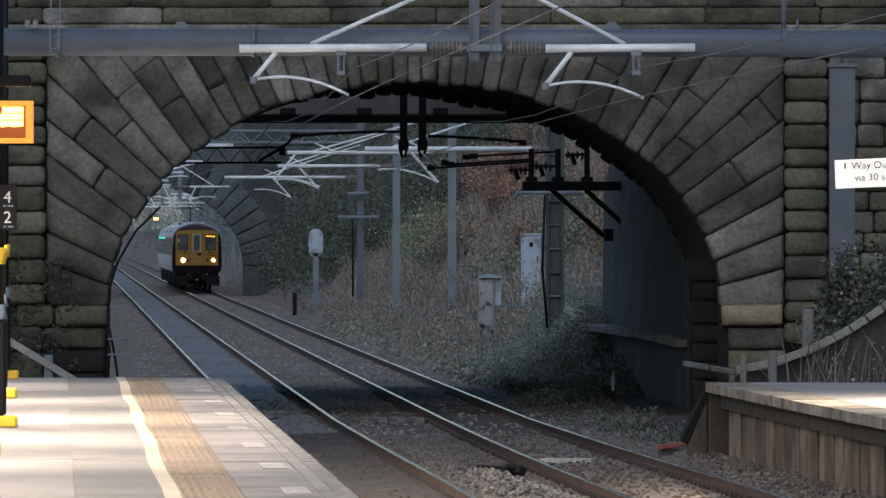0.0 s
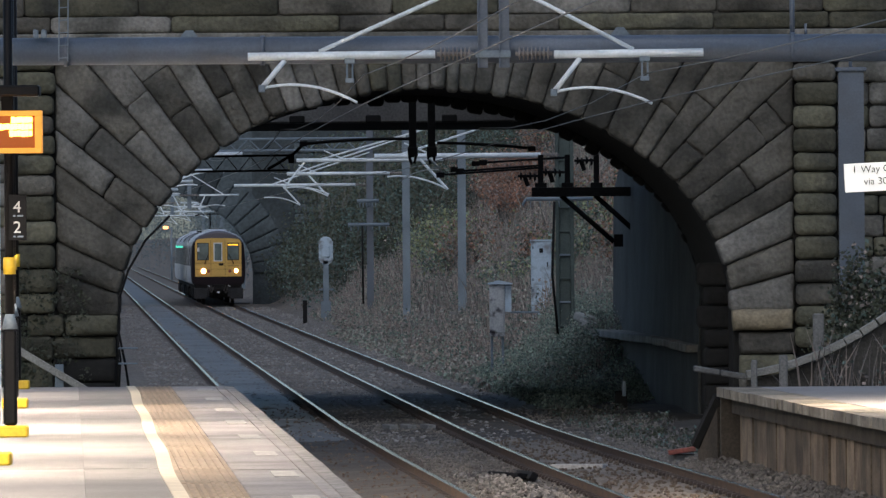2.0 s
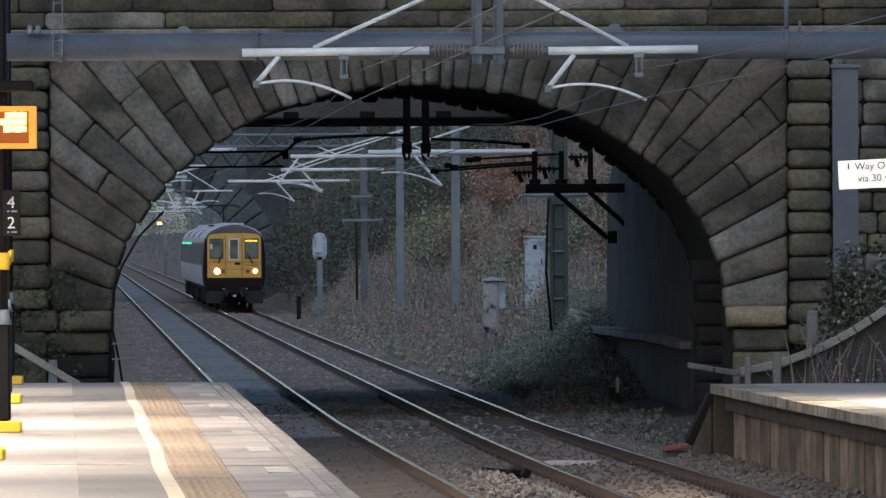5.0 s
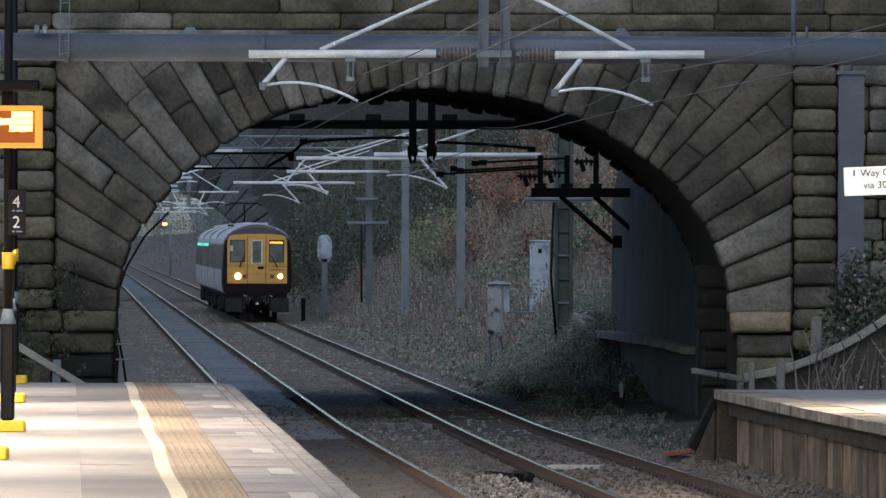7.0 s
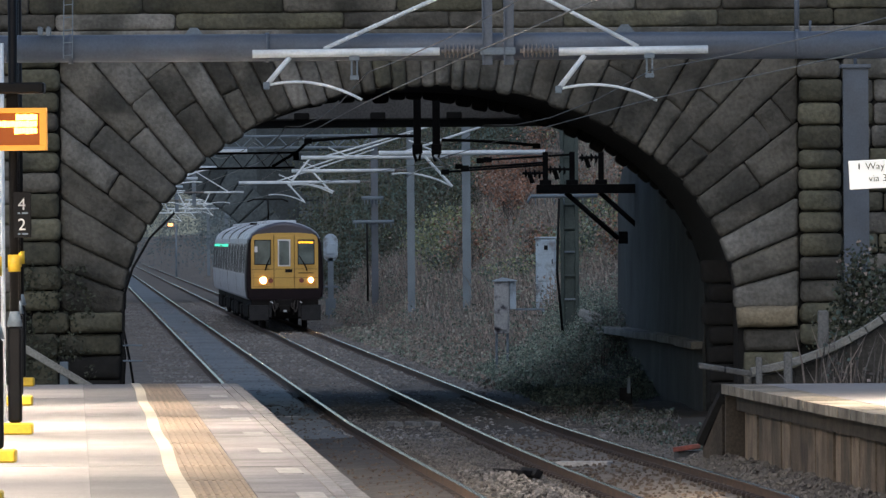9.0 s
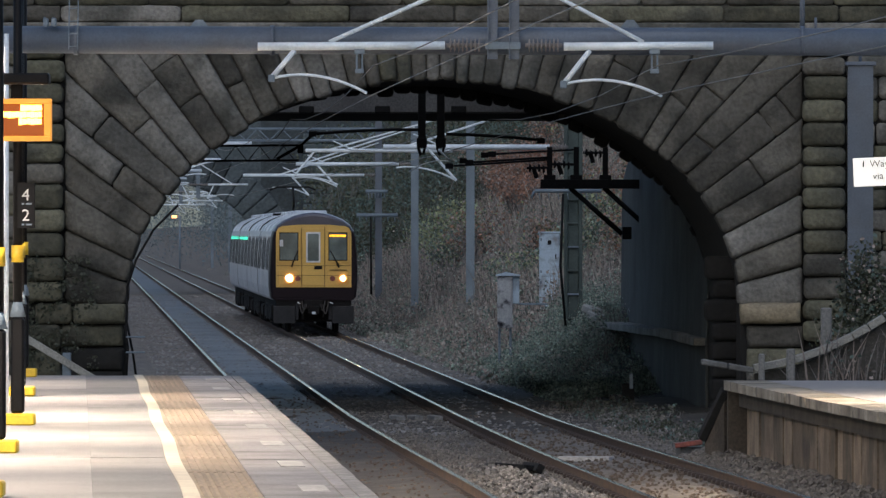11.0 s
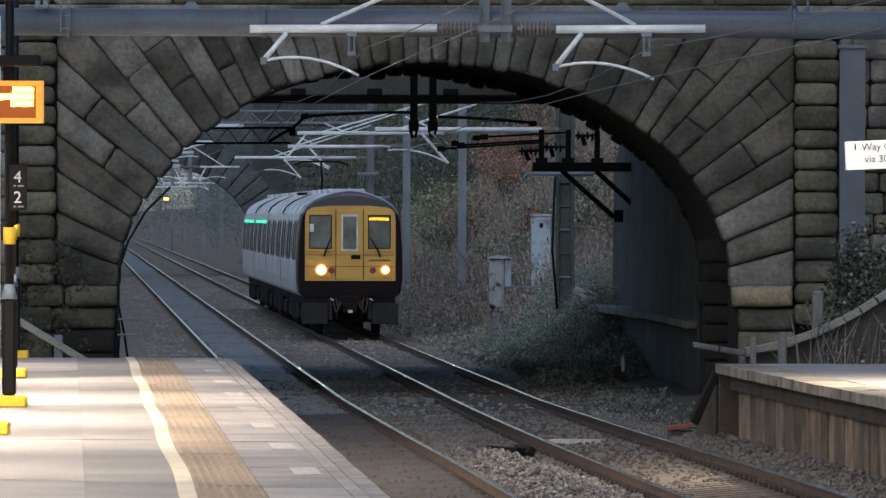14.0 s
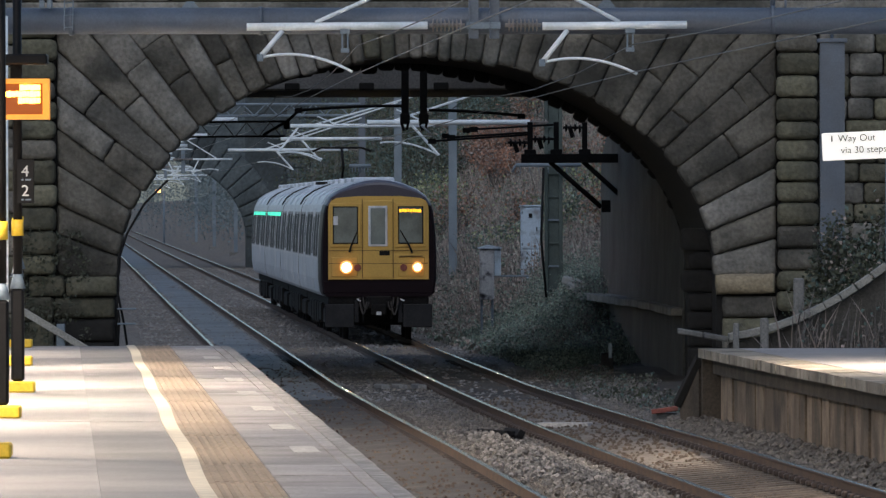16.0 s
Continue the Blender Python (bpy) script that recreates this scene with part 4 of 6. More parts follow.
for a, b, c in (((-2.24, 5.65), (-2.56, 5.27), (-1.27, 5.07)), ((1.73, 5.65), (1.37, 5.19), (2.70, 5.03))):
    tubed("register_bracket", [G(*a, -0.35), G(*b, -0.35)], 0.036, "white_tube", near_gantry)
    tubed("register_arm", bow(G(*b, -0.35), G(*c, -0.35), 0.13, 10), 0.02, "white_tube", near_gantry)
    boxed("knuckle", (b[0] - 0.04, b[0] + 0.05, -0.40, -0.31, b[1] - 0.05, b[1] + 0.05), "galv", near_gantry)
    x = c[0] - 0.10
    bm = bmesh.new()
    box(bm, x - 0.05, x - 0.025, -0.37, -0.33, 5.36, 5.65, 0.004)
    box(bm, x + 0.025, x + 0.05, -0.37, -0.33, 5.36, 5.65, 0.004)
    box(bm, x - 0.06, x + 0.06, -0.38, -0.32, 5.34, 5.40, 0.006)
    box(bm, x - 0.07, x + 0.07, -0.39, -0.31, 5.60, 5.67, 0.006)
    part("hanger", bm, "galv", near_gantry)
for x, z in ((4.6, 6.6), (4.78, 6.1), (-5.62, 6.1), (-5.5, 6.1)):
    tubed("boom_stud", [G(x, 5.9), G(x, z)], 0.035 if z > 6.3 else 0.018, "boom", near_gantry)


for x in (-5.29, -5.17):
    tubed("ladder_wire", [G(x, 5.66, -0.2), G(x + 0.02, 7.2, -0.2)], 0.009, "galv", near_gantry, "", 6)
for i in range(9):
    tubed("ladder_rung", [G(-5.285, 5.7 + 0.17 * i, -0.2), G(-5.165, 5.71 + 0.17 * i, -0.2)], 0.007, "galv", near_gantry, "", 5)
for x in (-5.60, -5.49):
    boxed("clip_block", (x - 0.035, x + 0.035, -0.24, -0.12, 5.97, 6.08), "galv", near_gantry)


def wire_line(track, offset, points, label, sag=0.0):
    """A wire along a track; points are (distance, height)."""
    w = []
    for (ya, za), (yb, zb) in zip(points[:-1], points[1:]):
        n = max(1, round(abs(yb - ya) / 12))
        for i in range(n):
            f = i / n
            y = ya + (yb - ya) * f
            w.append((track(y) + offset, y, za + (zb - za) * f - sag * 4 * f * (1 - f)))
    y, z = points[-1]
    w.append((track(y) + offset, y, z))
    return tagged(tubed("overhead_wire", w, 0.008, "wire", None, "", 5), label, "wire", "overhead wires")


for tr, off in ((left_track, -0.08), (right_track, 0.2)):
    wire_line(tr, off, [(40, 5.15), (122, 5.05), (170, 4.92), (197, 4.85), (300, 5.0), (700, 5.0)], "contact wire strung above the running line")
    wire_line(tr, off, [(40, 5.9), (121.6, 5.44), (168, 5.30), (200, 5.35), (279, 5.9), (350, 5.9), (450, 5.9), (700, 5.9)], "sagging catenary wire above the running line", 0.25)

# wire supports under the bridge
sup = thing("bridge_wire_support", "black wire support hung under the bridge deck", "wire support", at=(0, 176.5, 0))
for x in (-0.77, -0.40):
    boxed("drop_bar", (x - 0.075, x + 0.075, -0.07, 0.07, 4.85, 6.3), "oily", sup)
    bm = bmesh.new()
    box(bm, x - 0.10, x + 0.10, -0.08, 0.08, 4.84, 5.06, 0.03)
    tube(bm, (x - 0.07, 0, 4.86), (x - 0.02, 0, 4.70), 0.03, seg=8)
    tube(bm, (x + 0.06, 0, 4.86), (x + 0.03, 0, 4.72), 0.024, seg=8)
    part("foot", bm, "oily", sup)
tubed("arm", bow((-2.86, 0, 5.12), (-0.7, 0, 5.2), 0.03), 0.03, "oily", sup)
tubed("arm", bow((-0.3, 0, 5.12), (1.55, 0, 5.0), 0.02), 0.03, "oily", sup)
for x, z in ((-2.9, 5.12), (1.56, 4.99), (0.46, 4.71), (0.04, 4.6)):
    boxed("weight", (x - 0.08, x + 0.07, -0.06, 0.06, z - 0.055, z + 0.05), "oily", sup)
tubed("pale_arm", [(-0.45, -0.1, 4.82), (-0.2, -0.1, 4.58)], 0.02, "white_tube", sup)
tubed("pale_arm", bow((-0.2, -0.1, 4.58), (-1.02, -0.1, 4.38), 0.09), 0.013, "white_tube", sup)

brk = thing("wall_wire_bracket", "black steel bracket with insulators on the wing wall", "wire support", at=(0, 196.5, 0))
boxed("beam", (1.72, 4.0, -0.15, 0.15, 4.15, 4.35), "oily", brk)
for x in (1.92, 2.5, 3.13):
    boxed("upright", (x - 0.06, x + 0.06, -0.06, 0.06, 4.3, 5.06), "oily", brk)
    boxed("upright_foot", (x - 0.13, x + 0.13, -0.1, 0.1, 4.33, 4.45), "oily", brk)
for a, b in (((2.36, 4.17), (3.5, 3.16)), ((3.1, 4.17), (4.1, 3.26))):
    tubed("strut", [(a[0], 0, a[1]), (b[0], 0, b[1])], 0.055, "oily", brk)
boxed("wall_plate", (3.5, 3.7, -0.12, 0.12, 3.05, 3.32), "oily", brk)
for x0, x1, z0, z1 in ((-0.25, 1.9, 4.64, 4.78), (0.18, 1.9, 4.72, 4.83), (0.68, 2.5, 4.9, 5.0)):
    tubed("bracket_arm", [(x0, 0, z0), (x1, 0, z1)], 0.024, "oily", brk)
    boxed("arm_end", (x0 - 0.1, x0 + 0.08, -0.06, 0.06, z0 - 0.06, z0 + 0.06), "oily", brk)
for x, z in ((1.62, 4.6), (2.16, 4.68), (2.85, 4.93)):
    bm = bmesh.new()
    for i in range(4):
        tube(bm, (x - 0.15 + i * 0.1, 0, z - 0.03 * (i % 2)), (x - 0.10 + i * 0.1, 0, z - 0.03 * (i % 2)), 0.10, 0.06, 10)
    tube(bm, (x - 0.2, 0, z), (x + 0.3, 0, z), 0.03)
    tube(bm, (x - 0.05, 0, z), (x + 0.02, 0, z - 0.22), 0.05)
    part("insulator", bm, "oily", brk)
# lattice is coloured black for the shade that it hangs in
lat = thing("lattice_wire_bracket", "black lattice bracket on the bridge abutment", "wire support", at=(0, 181, 0))
for z in (4.62, 4.92):
    tubed("chord", [(-6.2, 0, z), (-3.25, 0, z + 0.02)], 0.022, "oily", lat)
bm = bmesh.new()
for i in range(12):
    tube(bm, (-6.2 + i * 0.24, 0, 4.62 + 0.3 * (i % 2)), (-5.96 + i * 0.24, 0, 4.92 - 0.3 * (i % 2)), 0.010, seg=6)
part("lacing", bm, "oily", lat)
boxed("end_plate", (-3.28, -3.16, -0.06, 0.06, 4.78, 4.94), "oily", lat)
tubed("diagonal_arm", [(-2.9, -0.1, 5.22), (-3.2, 0, 4.95), (-3.7, 0, 4.66)], 0.03, "oily", lat)


def line_mast(y, x, side, track, top=7.6, tz=5.55, reach=None, label="grey steel mast with pale cantilever over the line", post_mat="galv", lattice=False, push=False):
    """A mast beside a track, with its cantilever reaching over the wire."""
    m = thing("line_mast", label, "mast", "overhead line masts", at=(x, y, 0))
    g = ground_height(x, y)
    if lattice:
        for s in (-0.17, 0.17):
            boxed("leg", (s - 0.045, s + 0.045, -0.05, 0.05, g - 0.2, top), post_mat, m)
        boxed("web_plate", (-0.125, 0.125, -0.012, 0.012, g - 0.2, top - 0.1), post_mat, m)
        for k in range(12):
            z = g + 0.3 + k * 0.55
            boxed("lattice_bar", (-0.13, 0.13, -0.06, -0.02, z, z + 0.05), "galv" if k in (2, 4) else post_mat, m)
    else:
        i_beam("post", 0, 0, g - 0.2, top, 0.13, 0.13, 0.03, post_mat, m)
    boxed("footing", (-0.4, 0.4, -0.4, 0.4, g - 0.5, g + 0.15), "concrete", m)
    c = track(y) - x
    end = c - side * (reach if reach is not None else 0.9)
    tubed("cantilever_tube", [(-side * 0.55, -0.2, tz), (end, -0.2, tz)], 0.06, "white_tube", m, "pale cantilever tube", 8)
    ribbed("insulator", (-side * 0.12, -0.2, tz), (-side * 0.55, -0.2, tz), 0.03, 0.075, 5, "insulator", m)
    tubed("stay", [(0, -0.2, tz + 1.25), (c + side * 0.2, -0.2, tz + 0.03)], 0.028, "white_tube", m, "", 6)
    if push:
        a, b, e = (c - side * 0.25, tz), (c - side * 0.95, tz - 0.86), (c + side * 0.46, tz - 1.05)
    else:
        a, b, e = (c + side * 0.6, tz), (c + side * 1.3, tz - 0.78), (c - side * 0.1, tz - 0.48)
    tubed("register_bracket", [(a[0], -0.2, a[1]), (b[0], -0.2, b[1])], 0.035, "white_tube", m, "", 6)
    tubed("register_arm", bow((b[0], -0.2, b[1]), (e[0], -0.2, e[1]), 0.12), 0.022, "white_tube", m, "", 6)
    tubed("brace", [(c + side * 1.0, -0.2, tz), (c + side * 0.3, -0.2, tz + 0.30)], 0.02, "white_tube", m, "", 6)
    return m


first_mast = line_mast(210, 2.6, 1, right_track, tz=5.18, reach=0.4, post_mat="lattice_green", lattice=True)
line_mast(279, 0.28, 1, right_track, tz=5.72, reach=0.54, push=True)
line_mast(311, -1.6, 1, right_track, tz=5.55, reach=0.1)
twin = line_mast(350, -3.2, 1, right_track, tz=5.41, reach=1.26, post_mat="boom")
for y in (600, 690, 790):
    line_mast(y, right_track(y) + 3.6, 1, right_track, tz=5.6)
for y in (245, 300, 352, 405, 460, 520, 600, 690, 790):
    line_mast(y, left_track(y) - 3.7, -1, left_track, tz=5.6, reach=0.6)

# comb bars and cross arms on two of the masts
comb = thing("comb_crossarm", "pale steel cross arm with hanging spikes on a mast", "cross arm", at=(0, 209.6, 0))
tubed("bar", [(1.7, 0, 4.16), (3.25, 0, 4.16)], 0.045, "galv", comb)
for i in range(7):
    tubed("spike", [(1.8 + i * 0.22, 0, 4.14), (1.8 + i * 0.22 + 0.02, 0, 3.96)], 0.012, "galv", comb)
tubed("tail", [(1.7, 0, 4.16), (1.62, 0, 4.0)], 0.03, "galv", comb)
for z, x0, x1 in ((3.86, -4.05, -2.45), (4.78, -3.7, -2.85)):
    arm = thing("mast_crossarm", "pale cross arm on a trackside mast", "cross arm", at=(0, 349.6, 0))
    tubed("bar", [(x0, 0, z), (x1, 0, z)], 0.07, "galv", arm)
    for i in range(6):
        x = x0 + 0.12 + (x1 - x0 - 0.24) * i / 5
        tubed("spike", [(x, 0, z), (x, 0, z - 0.25)], 0.025, "galv", arm)
cab = thing("down_cable", "black cable running down a mast", "cable")
tubed("cable", [(-3.5, 349.5, 3.8), (-3.48, 349.5, 0.8)], 0.04, "oily", cab)
tubed("cable", [(2.36, 209.5, 4.1), (2.3, 209.5, 2.4), (2.42, 209.5, 1.0)], 0.03, "oily", cab)

for y, x0, x1, z in ((349.6, left_track(350) - 4.2, -3.25, 6.75), (395, left_track(395) - 4.2, right_track(395) - 1.5, 6.9), (455, left_track(455) - 4.2, right_track(455) - 1.5, 6.9), (540, left_track(540) - 4, right_track(540) + 4, 6.9)):
    lb = thing("lattice_portal", "pale lattice steel portal beam across the tracks", "portal", "lattice portals", at=(0, y, 0))
    for zz in (z, z + 0.45):
        tubed("chord", [(x0, 0, zz), (x1, 0, zz)], 0.05, "galv", lb, "", 6)
    bm = bmesh.new()
    n = int((x1 - x0) / 0.45)
    for i in range(n):
        a = x0 + (x1 - x0) * i / n
        b = x0 + (x1 - x0) * (i + 1) / n
        tube(bm, (a, 0, z + 0.45 * (i % 2)), (b, 0, z + 0.45 - 0.45 * (i % 2)), 0.025, seg=5)
    part("lacing", bm, "galv", lb)
    for x in (x0, x1) if y > 500 else (x0,):
        i_beam("post", x, 0, ground_height(x, y) - 0.3, z + 0.6, 0.14, 0.14, 0.03, "galv", lb)
    if y > 400:
        mx = (left_track(y) + right_track(y)) / 2
        i_beam("drop_post", mx, 0, 4.9, z, 0.1, 0.1, 0.02, "galv", lb)
        for side, tr in ((-1, right_track), (1, left_track)):
            c = tr(y)
            tubed("cantilever_tube", [(mx - side * 0.5, -0.2, 5.6), (c - side * 0.8, -0.2, 5.6)], 0.05, "white_tube", lb, "pale cantilever tube", 8)
            ribbed("insulator", (mx, -0.2, 5.6), (mx - side * 0.5, -0.2, 5.6), 0.03, 0.075, 5, "insulator", lb)
            tubed("stay", [(mx, -0.2, 6.7), (c, -0.2, 5.64)], 0.03, "white_tube", lb, "", 6)
            tubed("register_bracket", [(c + side * 0.9, -0.2, 5.6), (c + side * 1.25, -0.2, 4.9)], 0.035, "white_tube", lb, "", 6)
            tubed("register_arm", bow((c + side * 1.25, -0.2, 4.9), (c + 0.1, -0.2, 5.05), 0.12), 0.024, "white_tube", lb, "", 6)


# ---- the train ----
def coach_shell(length, cab):
    """Body of a coach: side, roof and ends, from a rounded section."""
    half = [(1.27, 1.04), (1.36, 1.14), (1.405, 1.45), (1.41, 1.95), (1.39, 2.5), (1.34, 3.05), (1.285, 3.24), (1.17, 3.42), (0.95, 3.58), (0.62, 3.72), (0.3, 3.80), (0, 3.83)]
    sec = [(-x, z) for x, z in half] + [(x, z) for x, z in reversed(half[:-1])]
    n = len(sec)
    if cab:
        st = [(0.0, 0.95, -0.12), (0.06, 0.975, -0.05), (0.22, 0.99, 0.0), (0.6, 1.0, 0.0), (1.55, 1, 0), (1.57, 1, 0), (length, 1, 0)]
    else:
        st = [(0.0, 1, 0), (length, 1, 0)]
    verts, faces, mi = [], [], []
    for y, s, drop in st:
        for x, z in sec:
            verts.append((x * s, y, z + drop * max(0, (z - 3.0) / 0.75)))
    for j in range(len(st) - 1):
        for i in range(n - 1):
            a = j * n + i
            faces.append((a, a + 1, a + n + 1, a + n))
            zz = (sec[i][1] + sec[i + 1][1]) / 2
            front = cab and j < 4
            mi.append(1 if front and zz < 3.3 else (3 if front else (2 if zz > 3.2 else 0)))
        faces.append((j * n, j * n + n, j * n + n + n - 1, j * n + n - 1))
        mi.append(1)
    faces.append(tuple(range(n)))
    faces.append(tuple(reversed(range((len(st) - 1) * n, len(st) * n))))
    mi += [1, 1]
    return verts, faces, mi


def side_panel(parent, name, y0, y1, z0, z1, mat, out=0.006, sides=(-1, 1), parts=1):
    """A thin panel that lies on the coach's side and follows its lean."""

    def sx(z):
        pts = [(1.04, 1.27), (1.14, 1.36), (1.45, 1.405), (1.95, 1.41), (2.5, 1.39), (3.05, 1.34), (3.24, 1.285)]
        for (za, xa), (zb, xb) in zip(pts[:-1], pts[1:]):
            if z <= zb:
                return xa + (xb - xa) * (z - za) / (zb - za)
        return 1.285

    levels = [z0] + [z for z in (1.14, 1.45, 1.95, 2.5, 3.05) if z0 < z < z1] + [z1]
    for s in sides:
        verts, faces = [], []
        for z in levels:
            x = sx(z)
            verts += [(s * (x + out), y0, z), (s * (x + out), y1, z), (s * (x - 0.03), y1, z), (s * (x - 0.03), y0, z)]
        for k in range(len(levels) - 1):
            for i in range(4):
                a = 4 * k
                faces.append((a + i, a + (i + 1) % 4, a + 4 + (i + 1) % 4, a + 4 + i))
        faces += [(3, 2, 1, 0), tuple(4 * (len(levels) - 1) + i for i in range(4))]
        raw(name, verts, faces, mat, parent)


train = thing("train", "four-coach electric train with yellow front and lit headlights", "train")
LENGTH, GAP = 19.85, 0.45
for c in range(4):
    y0 = c * (LENGTH + GAP)
    v, f, mi = coach_shell(LENGTH, c == 0)
    coach = raw("coach", v, f, ["train_side", "train_dark", "train_roof", "train_dome"], train, "pale grey coach body with dark windows" if c else "leading coach with dark purple cab", mi)
    coach.location = (0, y0, 0)
    start = 1.75 if c == 0 else 0.35
    doors = (6.0, 13.2)
    bays = [(start, 5.75), (7.65, 12.95), (14.85, LENGTH - 0.35)]
    for d in doors:
        side_panel(coach, "door", d, d + 1.4, 1.12, 3.1, "train_side", 0.003)
        for k in (0, 1):
            side_panel(coach, "door_window", d + 0.14 + 0.66 * k, d + 0.60 + 0.66 * k, 2.05, 2.95, "side_glass", 0.005)
        for k in (-0.08, 1.44):
            side_panel(coach, "door_edge", d + k, d + k + 0.05, 1.1, 3.15, "train_light", 0.008)
    for a, b in bays:
        nw = max(1, round((b - a) / 2.3))
        w = (b - a) / nw
        side_panel(coach, "window_band", a - 0.1, b + 0.1, 1.975, 3.06, "train_band", 0.002)
        for k in range(nw):
            side_panel(coach, "window", a + k * w + 0.14, a + (k + 1) * w - 0.14, 2.0, 3.0, "side_glass", 0.004)
            side_panel(coach, "window_pillar", a + k * w - 0.07, a + k * w + 0.07, 1.97, 3.08, "train_light", 0.006)
    side_panel(coach, "waist_stripe", start, LENGTH - 0.1, 1.92, 1.965, "train_light", 0.003)
    if c:
        side_panel(coach, "coach_end_edge", 0.0, 0.16, 1.08, 3.2, "train_light", 0.008)
    # roof ribs and equipment
    for k in range(4):
        yy = 1.8 + k * 5.4
        bm = bmesh.new()
        half = [(1.29, 3.24), (1.18, 3.43), (0.955, 3.59), (0.62, 3.73), (0.3, 3.81), (0, 3.84)]
        ring = [(-x, z) for x, z in half] + [(x, z) for x, z in reversed(half[:-1])]
        for a, b in zip(ring[:-1], ring[1:]):
            tube(bm, (a[0], yy, a[1]), (b[0], yy, b[1]), 0.03, seg=5)
        part("roof_rib", bm, "train_under" if k == 0 and c else "train_roof", coach)
        boxed("roof_vent", (-0.5, 0.5, yy + 1.4, yy + 3.0, 3.76, 3.90), "train_roof", coach, bevel=0.03)
    # underframe boxes and wheels
    boxed("underframe", (-1.18, 1.18, 0.5 if c == 0 else 0.1, LENGTH - 0.1, 0.82, 1.06), "train_under", coach)
    rr = random.Random(c)
    for k in range(5):
        yy = 4.6 + k * 2.2
        boxed("equipment_box", (-1.25, 1.25, yy, yy + rr.uniform(1.2, 1.9), rr.uniform(0.28, 0.45), 0.86), "train_under", coach, bevel=0.03)
    for yy in (2.6, 16.6):
        boxed("bogie", (-1.2, 1.2, yy - 1.9, yy + 1.9, 0.35, 0.75), "train_under", coach, bevel=0.05)
        for w in (-1.3, 1.3):
            for s in (-1, 1):
                tubed("wheel", [(s * 0.69, yy + w, 0.42), (s * 0.82, yy + w, 0.42)], 0.42, "train_under", coach, "", 20)
    if c < 3:
        boxed("gangway", (-0.6, 0.6, LENGTH - 0.02, LENGTH + GAP + 0.02, 1.0, 3.1), "train_under", coach)
    # glowing strips stand for a green signal reflected in the windows
    if c >= 2:
        for k in range(7):
            yy = 1.6 + k * 2.5
            side_panel(coach, "green_strip", yy, yy + 1.7, 2.93, 3.03, "green_lamp", 0.009, (-1,))

# pantograph on the second coach, folded
pan = boxed("pantograph_base", (-0.7, 0.7, 27.5, 29.5, 3.78, 3.86), "train_under", train)
tubed("pantograph_arm", [(0, 29.2, 3.86), (0, 27.6, 4.25), (0, 29.0, 4.75)], 0.035, "train_under", train)
tubed("pantograph_head", [(-0.8, 29.0, 4.68), (-0.55, 29.0, 4.78), (0.55, 29.0, 4.78), (0.8, 29.0, 4.68)], 0.03, "train_under", train)


def front(name, x0, x1, z0, z1, mat, proud=0.02, bevel=0.012, parent=train, label=""):
    return boxed(name, (x0, x1, -proud, 0.03, z0, z1), mat, parent, label, bevel)


bm = bmesh.new()
edge = [(1.2, 1.45), (1.2, 3.08), (1.185, 3.22), (1.13, 3.33), (1.0, 3.395), (0.5, 3.44)]
f = bm.faces.new([bm.verts.new((px, -0.035, pz)) for px, pz in edge + [(-px, pz) for px, pz in reversed(edge)]])
r = bmesh.ops.extrude_face_region(bm, geom=[f])
bmesh.ops.translate(bm, vec=(0, 0.065, 0), verts=[v for v in r["geom"] if isinstance(v, bmesh.types.BMVert)])
bmesh.ops.recalc_face_normals(bm, faces=bm.faces)
part("front_panel", bm, "cab_yellow", train, "yellow front end panel with rounded upper corners")
dome = [(1.17, 3.375), (1.10, 3.42), (0.9, 3.52), (0.6, 3.62), (0.3, 3.69), (0, 3.715)]
bm = bmesh.new()
f = bm.faces.new([bm.verts.new((px, -0.012, pz)) for px, pz in [(-px, pz) for px, pz in dome] + list(reversed(dome[:-1]))])
r = bmesh.ops.extrude_face_region(bm, geom=[f])
bmesh.ops.translate(bm, vec=(0, 0.03, 0), verts=[v for v in r["geom"] if isinstance(v, bmesh.types.BMVert)])
bmesh.ops.recalc_face_normals(bm, faces=bm.faces)
part("cab_dome", bm, "train_dome", train, "grey domed cab roof")
cab_door = front("cab_door", -0.37, 0.34, 1.5, 3.33, "cab_yellow", 0.052)
for x in (-0.385, 0.35):
    front("door_seam", x - 0.009, x + 0.009, 1.47, 3.36, "seam", 0.046, 0.002)
for x0, x1 in ((-1.11, -0.47), (0.45, 1.09)):
    front("windscreen_frame", x0 - 0.05, x1 + 0.05, 2.22, 3.27, "cab_yellow", 0.065)
    front("windscreen_seal", x0 - 0.006, x1 + 0.006, 2.272, 3.218, "train_under", 0.072, 0.03)
    front("windscreen", x0 + 0.02, x1 - 0.02, 2.30, 3.19, "glass", 0.078, 0.03)
front("door_window_frame", -0.26, 0.23, 2.22, 3.22, "train_light", 0.066, 0.03)
front("door_window", -0.21, 0.18, 2.27, 3.17, "glass", 0.076, 0.03)
for x0, w, dz in ((0.50, 0.05, 0.0), (0.565, 0.045, 0.008), (0.62, 0.06, 0.0), (0.695, 0.04, 0.006), (0.745, 0.06, 0.0), (0.815, 0.05, 0.004), (0.875, 0.045, 0.0), (0.93, 0.09, -0.004)):
    front("destination_display", x0, x0 + w, 3.055 + dz, 3.125 + dz, "train_amber", 0.084, 0.004, label="lit amber destination display")
front("cab_notice", -1.08, -0.97, 2.75, 2.96, "train_light", 0.084, 0.004)
front("number_panel", 0.02, 0.27, 2.02, 2.13, "train_under", 0.06, 0.004)
